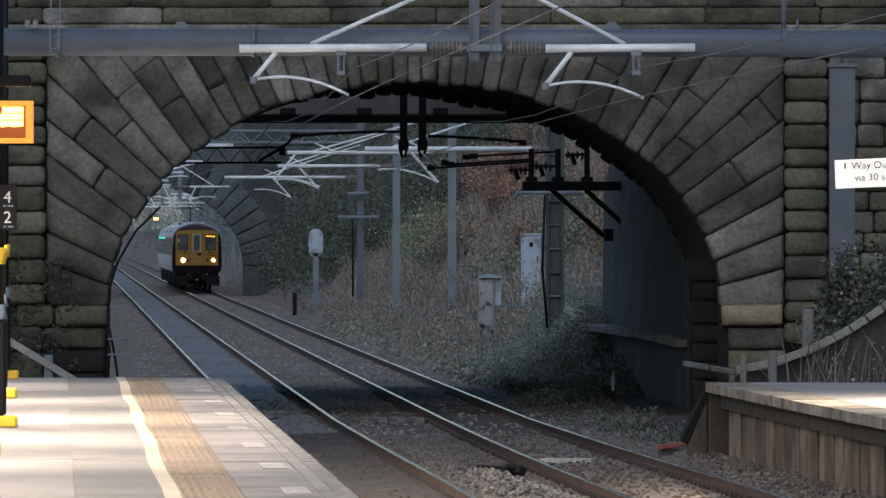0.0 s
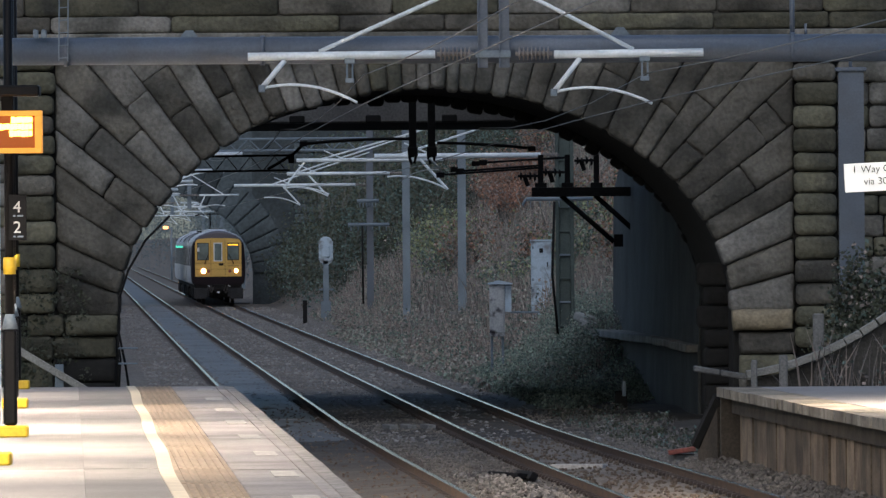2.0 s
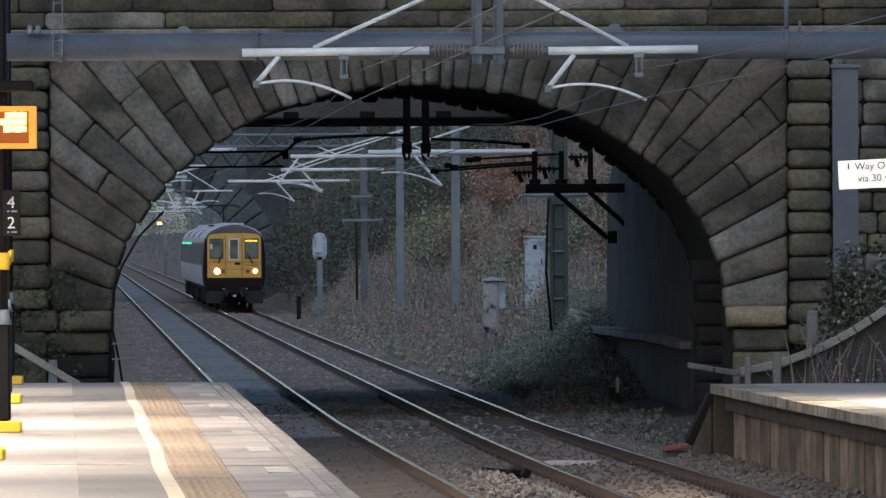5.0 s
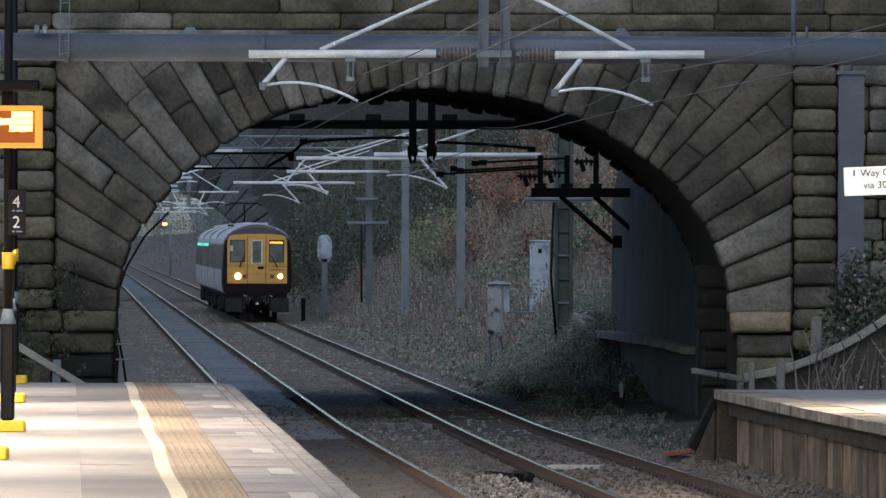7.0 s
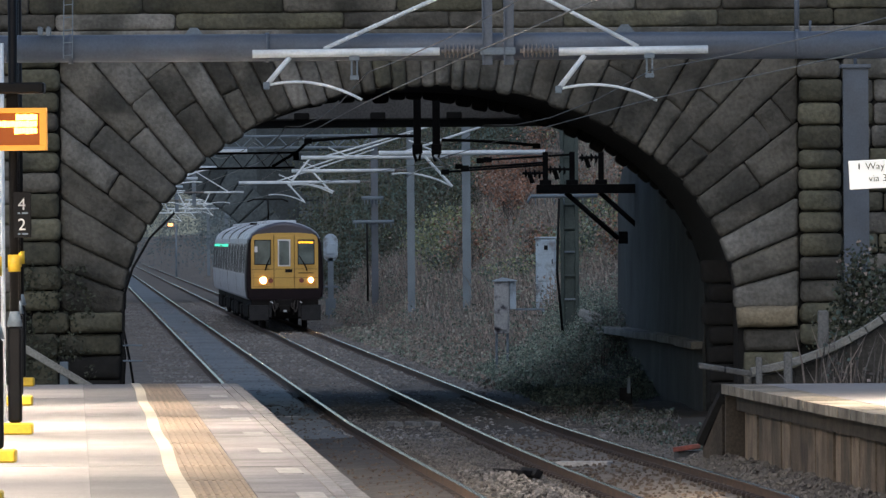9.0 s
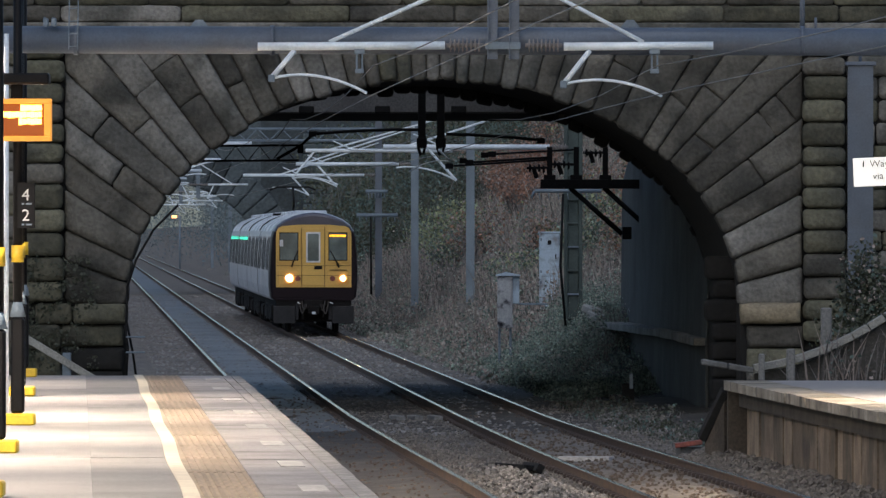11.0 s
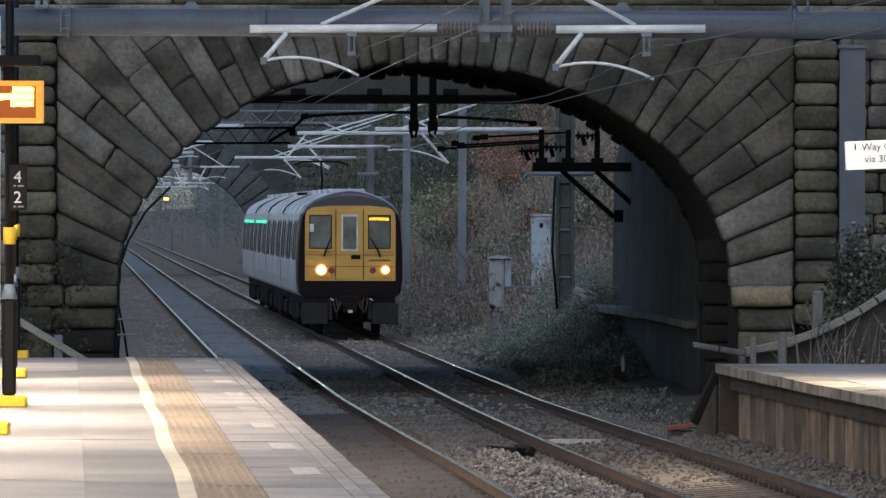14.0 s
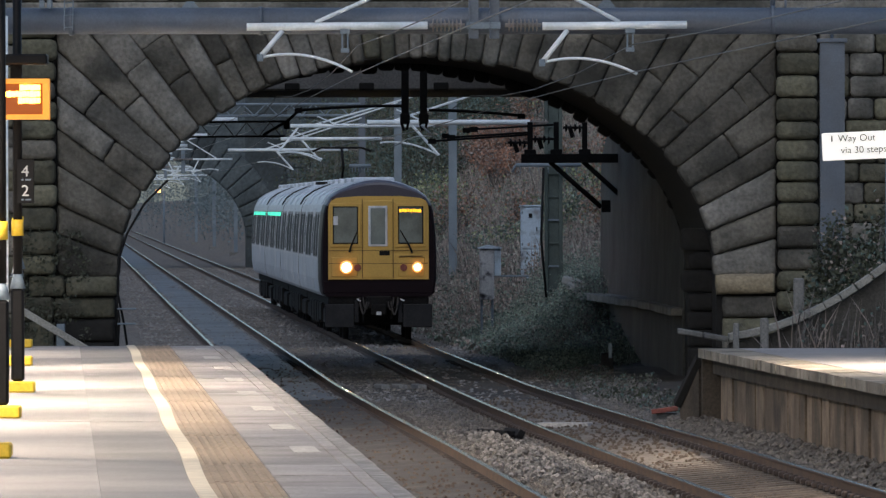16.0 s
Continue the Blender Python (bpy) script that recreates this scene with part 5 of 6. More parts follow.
for z in (1.83, 2.14):
    front("panel_seam", -1.18, 1.18, z - 0.007, z + 0.007, "seam", 0.054, 0.002)
front("lamp_panel", -1.13, -0.5, 1.52, 1.98, "cab_yellow", 0.05)
front("lamp_panel", 0.47, 1.1, 1.52, 1.98, "cab_yellow", 0.05)
front("handrail", 0.5, 1.05, 1.99, 2.015, "seam", 0.075, 0.004)
# the rims glow orange in place of the glare round the lamps
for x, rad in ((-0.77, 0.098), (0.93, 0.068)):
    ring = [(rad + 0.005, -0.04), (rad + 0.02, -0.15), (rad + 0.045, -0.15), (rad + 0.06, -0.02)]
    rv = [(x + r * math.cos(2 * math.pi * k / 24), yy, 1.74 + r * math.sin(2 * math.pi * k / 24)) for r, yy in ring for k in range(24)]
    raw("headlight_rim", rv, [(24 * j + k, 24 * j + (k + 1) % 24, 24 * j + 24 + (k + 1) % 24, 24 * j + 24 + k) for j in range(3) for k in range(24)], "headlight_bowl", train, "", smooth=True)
    tubed("headlight", [(x, -0.062, 1.74), (x, -0.02, 1.74)], rad, "headlight", train, "bright warm headlight", 20)
for x in (-0.5, 0.6):
    tubed("tail_lamp", [(x, -0.07, 1.73), (x, 0.02, 1.73)], 0.085, "red", train, "dark red tail lamp", 16)
for pts in (((-0.70, 2.10), (-0.66, 2.24), (-0.50, 2.62)), ((0.80, 2.08), (0.74, 2.24), (0.52, 2.62))):
    tubed("wiper", [(x, -0.10, z) for x, z in pts], [0.026, 0.022, 0.013], "train_under", train, "", 6)
boxed("front_band", (-1.34, 1.34, -0.01, 0.4, 1.10, 1.44), "train_dark", train, bevel=0.04)
boxed("buffer_beam", (-1.2, 1.2, 0.05, 0.7, 0.86, 1.10), "train_under", train)
for x0, x1 in ((-1.28, -0.58), (0.58, 1.28)):
    boxed("obstacle_plate", (x0, x1, 0.02, 0.1, 0.30, 0.86), "train_skirt", train, bevel=0.02)
bm = bmesh.new()
box(bm, -0.3, 0.3, -0.1, 0.5, 0.75, 1.05, 0.03)
box(bm, -0.18, 0.18, -0.22, 0.1, 0.6, 0.86, 0.03)
tube(bm, (-0.36, -0.02, 0.95), (-0.36, -0.02, 0.45), 0.03)
tube(bm, (0.34, -0.02, 0.95), (0.30, -0.02, 0.5), 0.03)
part("coupler", bm, "train_under", train)
for x, drop in ((-0.46, 0.34), (-0.38, 0.22), (0.36, 0.25), (0.47, 0.36)):
    tubed("brake_hose", bow((x, -0.06, 1.02), (x * 0.62, -0.09, 0.92), -drop), 0.022, "brake_hose", train, "dusty rubber brake hose", 6)
for x in (-0.52, 0.52):
    boxed("guard_iron", (x - 0.05, x + 0.05, 0.03, 0.12, 0.42, 0.95), "train_skirt", train)
    tubed("cock_handle", [(x, -0.05, 0.98), (x + 0.09, -0.08, 0.93)], 0.016, "train_light", train, "", 6)
front("coupler_face", -0.06, 0.06, 0.60, 0.68, "train_light", 0.225, 0.004)
tubed("cable_loop", bow((-0.5, -0.03, 1.0), (-0.15, -0.03, 1.0), -0.3), 0.025, "train_under", train)
tubed("cable_loop", bow((0.15, -0.03, 1.0), (0.5, -0.03, 1.0), -0.28), 0.025, "train_under", train)


# ---- platform furniture ----
def platform_post(x, y, signs=False):
    p = thing("platform_post", "black steel post with yellow base block and yellow band", "post", "posts along the platform", at=(x, y, PZ))
    bm = bmesh.new()
    box(bm, -0.20, 0.16, -0.22, 0.22, 0.0, 0.14, 0.02)
    part("base_block", bm, "yellow", p, "yellow painted base block")
    boxed("column", (-0.13, 0.03, -0.1, 0.1, 0.14, 1.28), "black", p, bevel=0.03)
    bm = bmesh.new()
    tube(bm, (-0.05, 0, 1.28), (-0.05, 0, 1.47), 0.10, 0.05, 16)
    part("collar", bm, "galv", p, "bare metal cone collar", True)
    bm = bmesh.new()
    tube(bm, (-0.05, 0, 1.46), (-0.05, 0, 6.3), 0.058, 0.052, 16)
    part("pole", bm, "black", p, smooth=True)
    bm = bmesh.new()
    tube(bm, (-0.05, 0, 1.93), (-0.05, 0, 2.13), 0.075, 0.075, 16)
    part("yellow_band", bm, "yellow", p, smooth=True)
    return p


posts = [platform_post(x, y) for x, y in ((-4.1, 78), (-4.74, 93.5), (-5.2, 107), (-6.1, 126), (-6.85, 142.5))]

cis = thing("train_indicator", "orange-framed amber departure display beneath a black hood", "display", at=(-5.2, 106.8, PZ + 0.1))
Y0, Y1 = -0.2, 0.12
for dims, nm in (((-1.2, 0.36, Y0, Y1, 3.70, 3.76), "frame"), ((-1.2, 0.36, Y0, Y1, 3.26, 3.32), "frame"), ((0.28, 0.36, Y0, Y1, 3.32, 3.70), "frame")):
    boxed(nm, dims, "orange_case", cis, bevel=0.006)
boxed("screen", (-1.2, 0.28, -0.15, 0.1, 3.32, 3.70), "led_screen", cis, bevel=0.004)
for x0, x1, z0, z1 in ((0.0, 0.25, 3.615, 3.685), (-0.42, 0.25, 3.535, 3.605), (-0.02, 0.25, 3.455, 3.525), (-0.5, -0.31, 3.35, 3.42)):
    nb = round((x1 - x0) / 0.045)
    for i in range(nb):
        a = x0 + (x1 - x0) * i / nb
        boxed("led_block", (a, a + 0.043, -0.165, -0.14, z0 - 0.003 + 0.004 * (i % 3), z1 + 0.003 - 0.004 * (i % 2)), "orange_led", cis, "glowing amber rows", 0.004)
boxed("hood", (-1.25, 0.34, -0.3, 0.25, 3.93, 4.06), "black", cis, bevel=0.02)
boxed("bracket", (-0.12, 0.02, -0.06, 0.06, 3.75, 3.95), "black", cis)


def lettering(text, size, m, mat, parent, name="lettering"):
    cu = bpy.data.curves.new(name, "FONT")
    cu.body, cu.size, cu.extrude = text, size, 0.004
    tmp = new("lettering_source", cu)
    me = bpy.data.meshes.new_from_object(tmp.evaluated_get(bpy.context.evaluated_depsgraph_get()))
    bpy.data.objects.remove(tmp)
    bpy.data.curves.remove(cu)
    me.materials.clear()
    me.materials.append(M[mat])
    ob = new(name, me)
    ob.parent = parent
    ob.matrix_basis = m
    return ob


M["numeral"] = material("white_numeral_paint", (0.75, 0.75, 0.73), 0.6, grain=0.05)
stop = thing("car_stop_sign", "black plate with white numerals four and two", "sign", at=(-5.22, 106.75, PZ + 0.01))
boxed("plate", (-0.02, 0.19, -0.02, 0.0, 2.32, 2.86), "black", stop, bevel=0.004)
lettering("4", 0.195, pose(0.03, -0.025, 2.65, 90, 0, 0), "numeral", stop)
lettering("2", 0.195, pose(0.03, -0.025, 2.41, 90, 0, 0), "numeral", stop)
for z in (2.60, 2.355):
    boxed("small_print", (0.03, 0.06, -0.026, -0.021, z, z + 0.02), "galv", stop, bevel=0.001)
    boxed("small_print", (0.08, 0.15, -0.026, -0.021, z, z + 0.02), "galv", stop, bevel=0.001)

pale = thing("pale_pole", "slim pale grey pole at the back of the platform", "pole", at=(-5.535, 110, PZ))
tubed("shaft", [(0, 0, 0), (0, 0, 4.7)], 0.03, "white_tube", pale)

way = thing("way_out_sign", "glowing white sign with black lettering on a slim post", "sign", at=(6.1, 120, RZ))
face = boxed("board", (-0.77, 0.75, -0.03, 0.03, 2.72, 3.10), "sign_white", way, bevel=0.008)
face.rotation_euler = (0, radians(-2.5), 0)
for txt, px, pz in (("Way Out", -0.68, 2.945), ("via 30 steps", -0.64, 2.785)):
    lettering(txt, 0.135, pose(px, -0.036, pz, 90, -2.5, 0), "sign_ink", way)
boxed("pictogram", (-0.775, -0.755, -0.036, -0.03, 2.95, 3.03), "sign_ink", way, bevel=0.001)
tubed("post", [(0.02, 0.06, 0), (0.02, 0.06, 3.0)], 0.045, "galv", way)


def platform_lamp(x, y, z, back):
    p = thing("platform_lamp", "tall black platform lamp with a flat lantern", "lamp", "platform lamps", at=(x, y, z))
    top = (6.6 if back < 0 else 5.6) - z
    tubed("column", [(back * 1.2, 0, 0), (back * 1.2, 0, top - 0.2), (back * 0.9, 0, top), (back * 0.3, 0, top)], 0.05, "black", p)
    boxed("lantern", (-0.38, 0.38, -0.18, 0.18, top - 0.14, top + 0.02), "black", p, bevel=0.03)


for lx, ly, lw in LAMPS:
    platform_lamp(lx, ly, PZ if lx < 0 else RZ, -1 if lx < 0 else 1)

# ---- at the foot of the bridge ----
rail = thing("ramp_fence", "weathered timber rail on a post beyond the platform end", "fence")
bm = bmesh.new()
vs = box(bm, -0.75, 0.75, -0.03, 0.03, -0.06, 0.06, 0.01)
bmesh.ops.transform(bm, matrix=pose(-6.62, 150, 1.08, 0, 31, 0), verts=bm.verts)
part("board", bm, "pale_concrete", rail)
boxed("post", (-6.62, -6.48, 150.04, 150.18, -0.3, 1.2), "galv", rail)
boxed("post", (-7.35, -7.2, 150.04, 150.18, -0.3, 1.5), "timber", rail)

cable = thing("hanging_cable", "black cable clipped along the arch edge", "cable")
tubed("cable", [(-5.15, 164.6, 3.7), (-5.6, 164.6, 3.25), (-5.92, 164.6, 2.7), (-6.08, 164.6, 2.2), (-6.1, 164.6, 1.6), (-5.98, 164.6, 1.0), (-5.88, 164.6, 0.3)], 0.022, "oily", cable)
tubed("cable", [(-6.12, 164.5, 1.5), (-6.06, 164.5, 1.1), (-6.1, 164.5, 0.4)], 0.018, "oily", cable)
for z in (1.28, 1.0):
    boxed("cable_shelf", (-6.1, -5.75, 164.3, 164.6, z, z + 0.03), "galv", cable)

cope = thing("coping_wall", "low wall with a rising curved stone coping", "wall")


def cope_height(x):
    return 0.96 + 0.14 * (x - 4.9) + 0.12 * (x - 4.9) ** 2


x = 4.86
while x < 7.9:
    e = x + 0.27
    za, zb = cope_height(x), cope_height(e)
    cs = boxed("coping_stone", (-0.146, 0.146, -0.16, 0.34, -0.06, 0.06), "pale_concrete", cope, bevel=0.009)
    cs.matrix_basis = pose((x + e) / 2, 149.8, (za + zb) / 2, 0, -math.degrees(math.atan2(zb - za, e - x)), 0)
    x = e
for x, e in ((3.98, 4.41), (4.425, 4.86)):
    za, zb = 1.10 - 0.17 * (x - 3.75), 1.10 - 0.17 * (e - 3.75)
    sl = boxed("coping_slab", (-0.218, 0.218, -0.2, 0.5, -0.05, 0.045), "concrete", cope, bevel=0.02)
    sl.matrix_basis = pose((x + e) / 2, 149.9, (za + zb) / 2, 0, math.degrees(math.atan2(za - zb, e - x)), 0)
vv = []
for y in (149.85, 150.2):
    vv += [(4.86, y, -0.6), (7.9, y, -0.6)] + [(4.86 + 3.04 * i / 10, y, cope_height(4.86 + 3.04 * i / 10) - 0.10) for i in range(10, -1, -1)]
n = 13
raw("wall_face", vv, [tuple(range(n)), tuple(reversed(range(n, 2 * n)))] + [(i, n + i, n + (i + 1) % n, (i + 1) % n) for i in range(n)], "mortar", cope)
for x, z0, z1, w in ((4.96, 0.5, 1.2, 0.05), (5.44, 0.5, 1.28, 0.07), (6.07, 0.9, 1.95, 0.09)):
    yy = 150.3 if w > 0.08 else 149.2
    p = boxed("fence_post", (x - w, x + w, yy, yy + 0.16, z0 - 0.8, z1), "concrete", None, "", 0.02)
    tagged(p, "pale concrete fence post by the coping wall", "post", "concrete posts")

rm = thing("bridge_side_mast", "blue-grey steel mast before the bridge wall", "mast", at=(7.06, 160, 0))
i_beam("post", 0, 0, 0.0, 6.15, 0.22, 0.2, 0.04, "boom", rm)
boxed("cap", (-0.27, 0.27, -0.25, 0.25, 6.15, 6.22), "boom", rm)
tubed("pin", [(0, 0, 6.2), (0, 0, 6.5)], 0.03, "boom", rm)

# ---- trackside things beyond the bridge ----
sig = thing("signal", "pale grey signal seen from behind on a post", "signal", at=(-5.3, 377, ground_height(-5.3, 377)))
bm = bmesh.new()
outline = [(0.3 * math.cos(math.pi * k / 12), 3.3 + 0.3 * math.sin(math.pi * k / 12)) for k in range(13)]
outline += [(-0.3 * math.cos(math.pi * k / 12), 2.72 - 0.3 * math.sin(math.pi * k / 12)) for k in range(13)]
f = bm.faces.new([bm.verts.new((px, -0.1, pz)) for px, pz in outline])
r = bmesh.ops.extrude_face_region(bm, geom=[f])
bmesh.ops.translate(bm, vec=(0, 0.22, 0), verts=[v for v in r["geom"] if isinstance(v, bmesh.types.BMVert)])
bmesh.ops.recalc_face_normals(bm, faces=bm.faces)
bmesh.ops.bevel(bm, geom=[e for e in bm.edges if e.is_manifold and e.calc_face_angle(0) > 1], offset=0.03, segments=2, affect="EDGES")
part("signal_head", bm, "cabinet", sig)
boxed("signal_box", (-0.17, 0.17, -0.16, -0.11, 2.75, 3.2), "cabinet", sig, bevel=0.02)
boxed("post", (-0.12, 0.12, -0.1, 0.1, 0.0, 2.6), "galv", sig)
boxed("sleeve", (-0.22, 0.2, -0.14, 0.14, 0.2, 0.9), "galv", sig)
boxed("bracket", (-0.3, 0.3, -0.05, 0.05, 1.35, 1.43), "galv", sig)
stub = thing("marker_stub", "dark short marker post by the signal", "post", at=(-6.15, 375, ground_height(-6.15, 375)))
boxed("stub", (-0.09, 0.09, -0.05, 0.05, -0.2, 0.95), "oily", stub)

lc = thing("equipment_cabinet", "tall pale grey trackside equipment cabinet", "cabinet", at=(2.34, 240, ground_height(2.34, 240)))
lz = 3.17 - lc.location.z
boxed("body", (-0.27, 0.27, -0.25, 0.25, 0.0, lz), "cabinet", lc, bevel=0.02)
boxed("door", (-0.23, 0.23, -0.275, -0.252, 0.06, lz * 0.42), "cabinet", lc)
boxed("door", (-0.23, 0.23, -0.275, -0.252, lz * 0.44, lz - 0.06), "cabinet", lc)
for dz in (lz * 0.24, lz * 0.7):
    boxed("handle", (0.15, 0.18, -0.30, -0.276, dz - 0.06, dz + 0.06), "oily", lc, "black handle", 0.004)
for dz in (0.14, lz * 0.36, lz * 0.5, lz - 0.16):
    boxed("hinge", (-0.245, -0.20, -0.288, -0.276, dz - 0.035, dz + 0.035), "galv", lc, "", 0.003)
boxed("hinge_plate", (-0.05, 0.05, -0.29, -0.276, lz - 0.3, lz - 0.18), "oily", lc)
boxed("roof", (-0.30, 0.30, -0.28, 0.28, lz + 0.003, lz + 0.05), "cabinet", lc)

jb = thing("junction_box", "tall white lineside box with flaking paint and a low roof", "box", at=(1.05, 215, ground_height(1.05, 215)))
jz = 2.22 - jb.location.z
boxed("case", (-0.19, 0.17, -0.2, 0.2, jz - 1.3, jz - 0.06), "peeling", jb, bevel=0.015)
boxed("door", (-0.15, 0.13, -0.222, -0.202, jz - 1.2, jz - 0.14), "peeling", jb, "flaking painted door", 0.008)
boxed("side_case", (0.175, 0.33, -0.16, 0.2, jz - 0.72, jz - 0.06), "cabinet", jb, bevel=0.012)
raw("roof", [(-0.23, -0.26, jz - 0.055), (0.36, -0.26, jz - 0.055), (0.36, 0.26, jz - 0.055), (-0.23, 0.26, jz - 0.055), (-0.23, -0.26, jz - 0.03), (0.36, -0.26, jz - 0.03),
             (0.36, 0.26, jz - 0.03), (-0.23, 0.26, jz - 0.03), (0.02, -0.26, jz + 0.04), (0.02, 0.26, jz + 0.04)],
    [(3, 2, 1, 0), (0, 1, 5, 8, 4), (2, 3, 7, 9, 6), (1, 2, 6, 5), (3, 0, 4, 7), (5, 6, 9, 8), (7, 4, 8, 9)], "cabinet", jb)
for lx in (-0.17, 0.09):
    boxed("leg", (lx, lx + 0.06, -0.05, 0.05, -0.3, jz - 1.3), "galv", jb)
boxed("step", (0.3, 1.0, -0.1, 0.1, jz - 0.75, jz - 0.7), "galv", jb)
lv = thing("lever_box", "small dark lineside box by the wing wall", "box", at=(3.25, 176, ground_height(3.25, 176)))
boxed("case", (-0.12, 0.12, -0.15, 0.15, -0.1, 0.4), "oily", lv)
boxed("cover", (0.02, 0.10, -0.2, -0.16, 0.3, 0.6), "galv", lv)

# odds and ends on the track bed
def odd(name, label, cat, dims, mat, rz=0.0, ry=0.0, bev=0.01):
    x0, x1, y0, y1, z0, z1 = dims
    cx, cy, cz = (x0 + x1) / 2, (y0 + y1) / 2, (z0 + z1) / 2
    ob = boxed(name, (x0 - cx, x1 - cx, y0 - cy, y1 - cy, z0 - cz, z1 - cz), mat, None, "", bev)
    ob.matrix_basis = pose(cx, cy, cz, 0, ry, rz)
    return tagged(ob, label, cat)


odd("timber_plank", "pale plank lying across the line", "plank", (1.42, 2.2, 131, 131.35, -0.13, -0.05), "dash_paint", -14)
odd("red_board", "faded red board beside the platform end", "board", (3.1, 3.5, 131, 131.2, 0.10, 0.17), "red", 0, -8)
odd("board_base", "grey block under the red board", "block", (3.15, 3.5, 131.1, 131.5, -0.25, 0.09), "concrete", 10)
odd("dark_sheet", "dark folded sheet on the pale ballast", "sheet", (0.66, 0.93, 126, 127.2, -0.13, -0.05), "oily", 20, 6)
odd("dark_sheet", "dark folded sheet on the pale ballast", "sheet", (0.95, 1.05, 125.8, 127.0, -0.15, -0.03), "oily", 10, 30)
for x in (-1.22, -0.9, -0.55):
    odd("concrete_block", "pale broken block between the lines", "block", (x, x + 0.16, 161, 162, -0.19, -0.07), "concrete", 8)
for x, y in ((-3.6, 168), (-2.0, 139)):
    odd("cross_bar", "thin pale bar across the sleepers", "bar", (x, x + 0.75, y, y + 0.14, -0.17, -0.09), "dash_paint", 2)


# ---- plants ----
def leaves(name, label, cat, spots, mats, size, per, seed, kind="stuff", stem=True, weights=None, flat=0.3):
    """Tufts of small leaves on thin stems; spots are (x, y, z, height, width)."""
    rg = random.Random(seed)
    verts, faces, mi = [], [], []
    for x, y, z, h, w in spots:
        base = rg.choices(range(len(mats)), weights)[0]
        if stem:
            k = len(verts)
            tx, ty = rg.gauss(0, w * 0.4), rg.gauss(0, w * 0.4)
            verts += [(x - 0.012, y, z - 0.1), (x + 0.012, y, z - 0.1), (x + tx, y + ty, z + h)]
            faces.append((k, k + 1, k + 2))
            mi.append(len(mats))
        for i in range(per):
            f = rg.random() ** 0.7
            c = Vector((x + rg.gauss(0, w * 0.5), y + rg.gauss(0, w * 0.5), z + h * f))
            s = size * rg.uniform(0.5, 1.4)
            q = Euler((rg.uniform(-1.3, 1.3) * (1 - flat), rg.uniform(-0.9, 0.9), rg.uniform(0, 6.3))).to_matrix()
            k = len(verts)
            for a, b in ((-0.5, 0), (0, -0.32), (0.55, 0), (0, 0.3)):
                v = c + q @ Vector((a * s, rg.uniform(-0.1, 0.1) * s, b * s * 1.3))
                verts.append(v)
            faces.append((k, k + 1, k + 2, k + 3))
            mi.append(base if rg.random() < 0.75 else rg.randrange(len(mats)))
    ob = raw(name, verts, faces, list(mats) + ["twig"], None, "", mi)
    return tagged(ob, label, cat, kind=kind)


vr = random.Random(11)
spots = []
for i in range(10500):
    y = 203 + 205 * vr.random() ** 1.5
    u = 3.0 + 15 * vr.random() ** 1.15
    x = u + 7.26 - 0.0413 * y
    if y < 214 and x > 3.4:
        continue
    h = vr.uniform(0.15, 0.5) if u < 4.6 else vr.uniform(0.35, 1.15)
    spots.append((x, y, ground_height(x, y), h, 0.28))
leaves("bracken", "brown dead bracken and brambles covering the bank", "bracken", spots, ["leaf_brown", "straw", "leaf_green", "leaf_dark"], 0.075, 15, 2, weights=[6, 3, 2, 1])
spots = []
for i in range(1700):
    y = vr.uniform(198, 222)
    t = vr.random()
    x = 3.5 - 2.4 * t - 0.03 * (y - 203) + vr.gauss(0, 0.15)
    z = ground_height(x, y)
    hh = 0.95 * (1 - t) ** 0.7 + 0.1
    spots.append((x, y, max(z, -0.2) + hh * vr.random() * 0.5, hh * 0.6, 0.3))
for i in range(260):
    x, y = vr.uniform(1.0, 1.9), vr.uniform(209, 214.5)
    spots.append((x, y, ground_height(x, y), vr.uniform(0.15, 0.2 + 0.45 * (x - 1.0)), 0.2))
leaves("bramble_mound", "dull green bramble mound beside the wing wall", "bramble", spots, ["leaf_dark", "bramble", "straw"], 0.045, 46, 3, weights=[1, 8, 1.5])
spots = []
for i in range(450):
    y = vr.uniform(131, 176)
    x = right_track(y) + vr.uniform(1.7, 3.3)
    spots.append((x, y, ground_height(x, y), vr.uniform(0.05, 0.2), 0.16))
leaves("weeds", "dark low weeds under the bridge edge", "weeds", spots, ["evergreen", "leaf_dark", "twig"], 0.05, 9, 14, weights=[5, 1, 2])
spots = []
for i in range(1700):
    y = vr.uniform(178, 204)
    x = right_track(y) + vr.uniform(2.0, 2.3 + 2.4 * smooth(178, 190, y))
    spots.append((x, y, ground_height(x, y), vr.uniform(0.08, 0.3), 0.2))
leaves("ground_ivy", "green ivy creeping over the earth by the wing wall", "ivy", spots, ["bramble", "leaf_dark"], 0.055, 12, 27, weights=[5, 2])
spots = []
for i in range(260):
    y = vr.uniform(198, 207)
    x = right_track(y) + vr.uniform(2.2, 4.5)
    spots.append((x, y, ground_height(x, y), vr.uniform(0.1, 0.4), 0.2))
for i in range(2400):
    y = vr.uniform(200, 330)
    x = right_track(y) + vr.uniform(1.7, 3.6)
    spots.append((x, y, ground_height(x, y), vr.uniform(0.06, 0.25), 0.15))
leaves("dry_grass", "dry grass and weeds along the cess", "grass", spots, ["straw", "leaf_green", "leaf_brown"], 0.09, 6, 4, weights=[3, 2, 1])


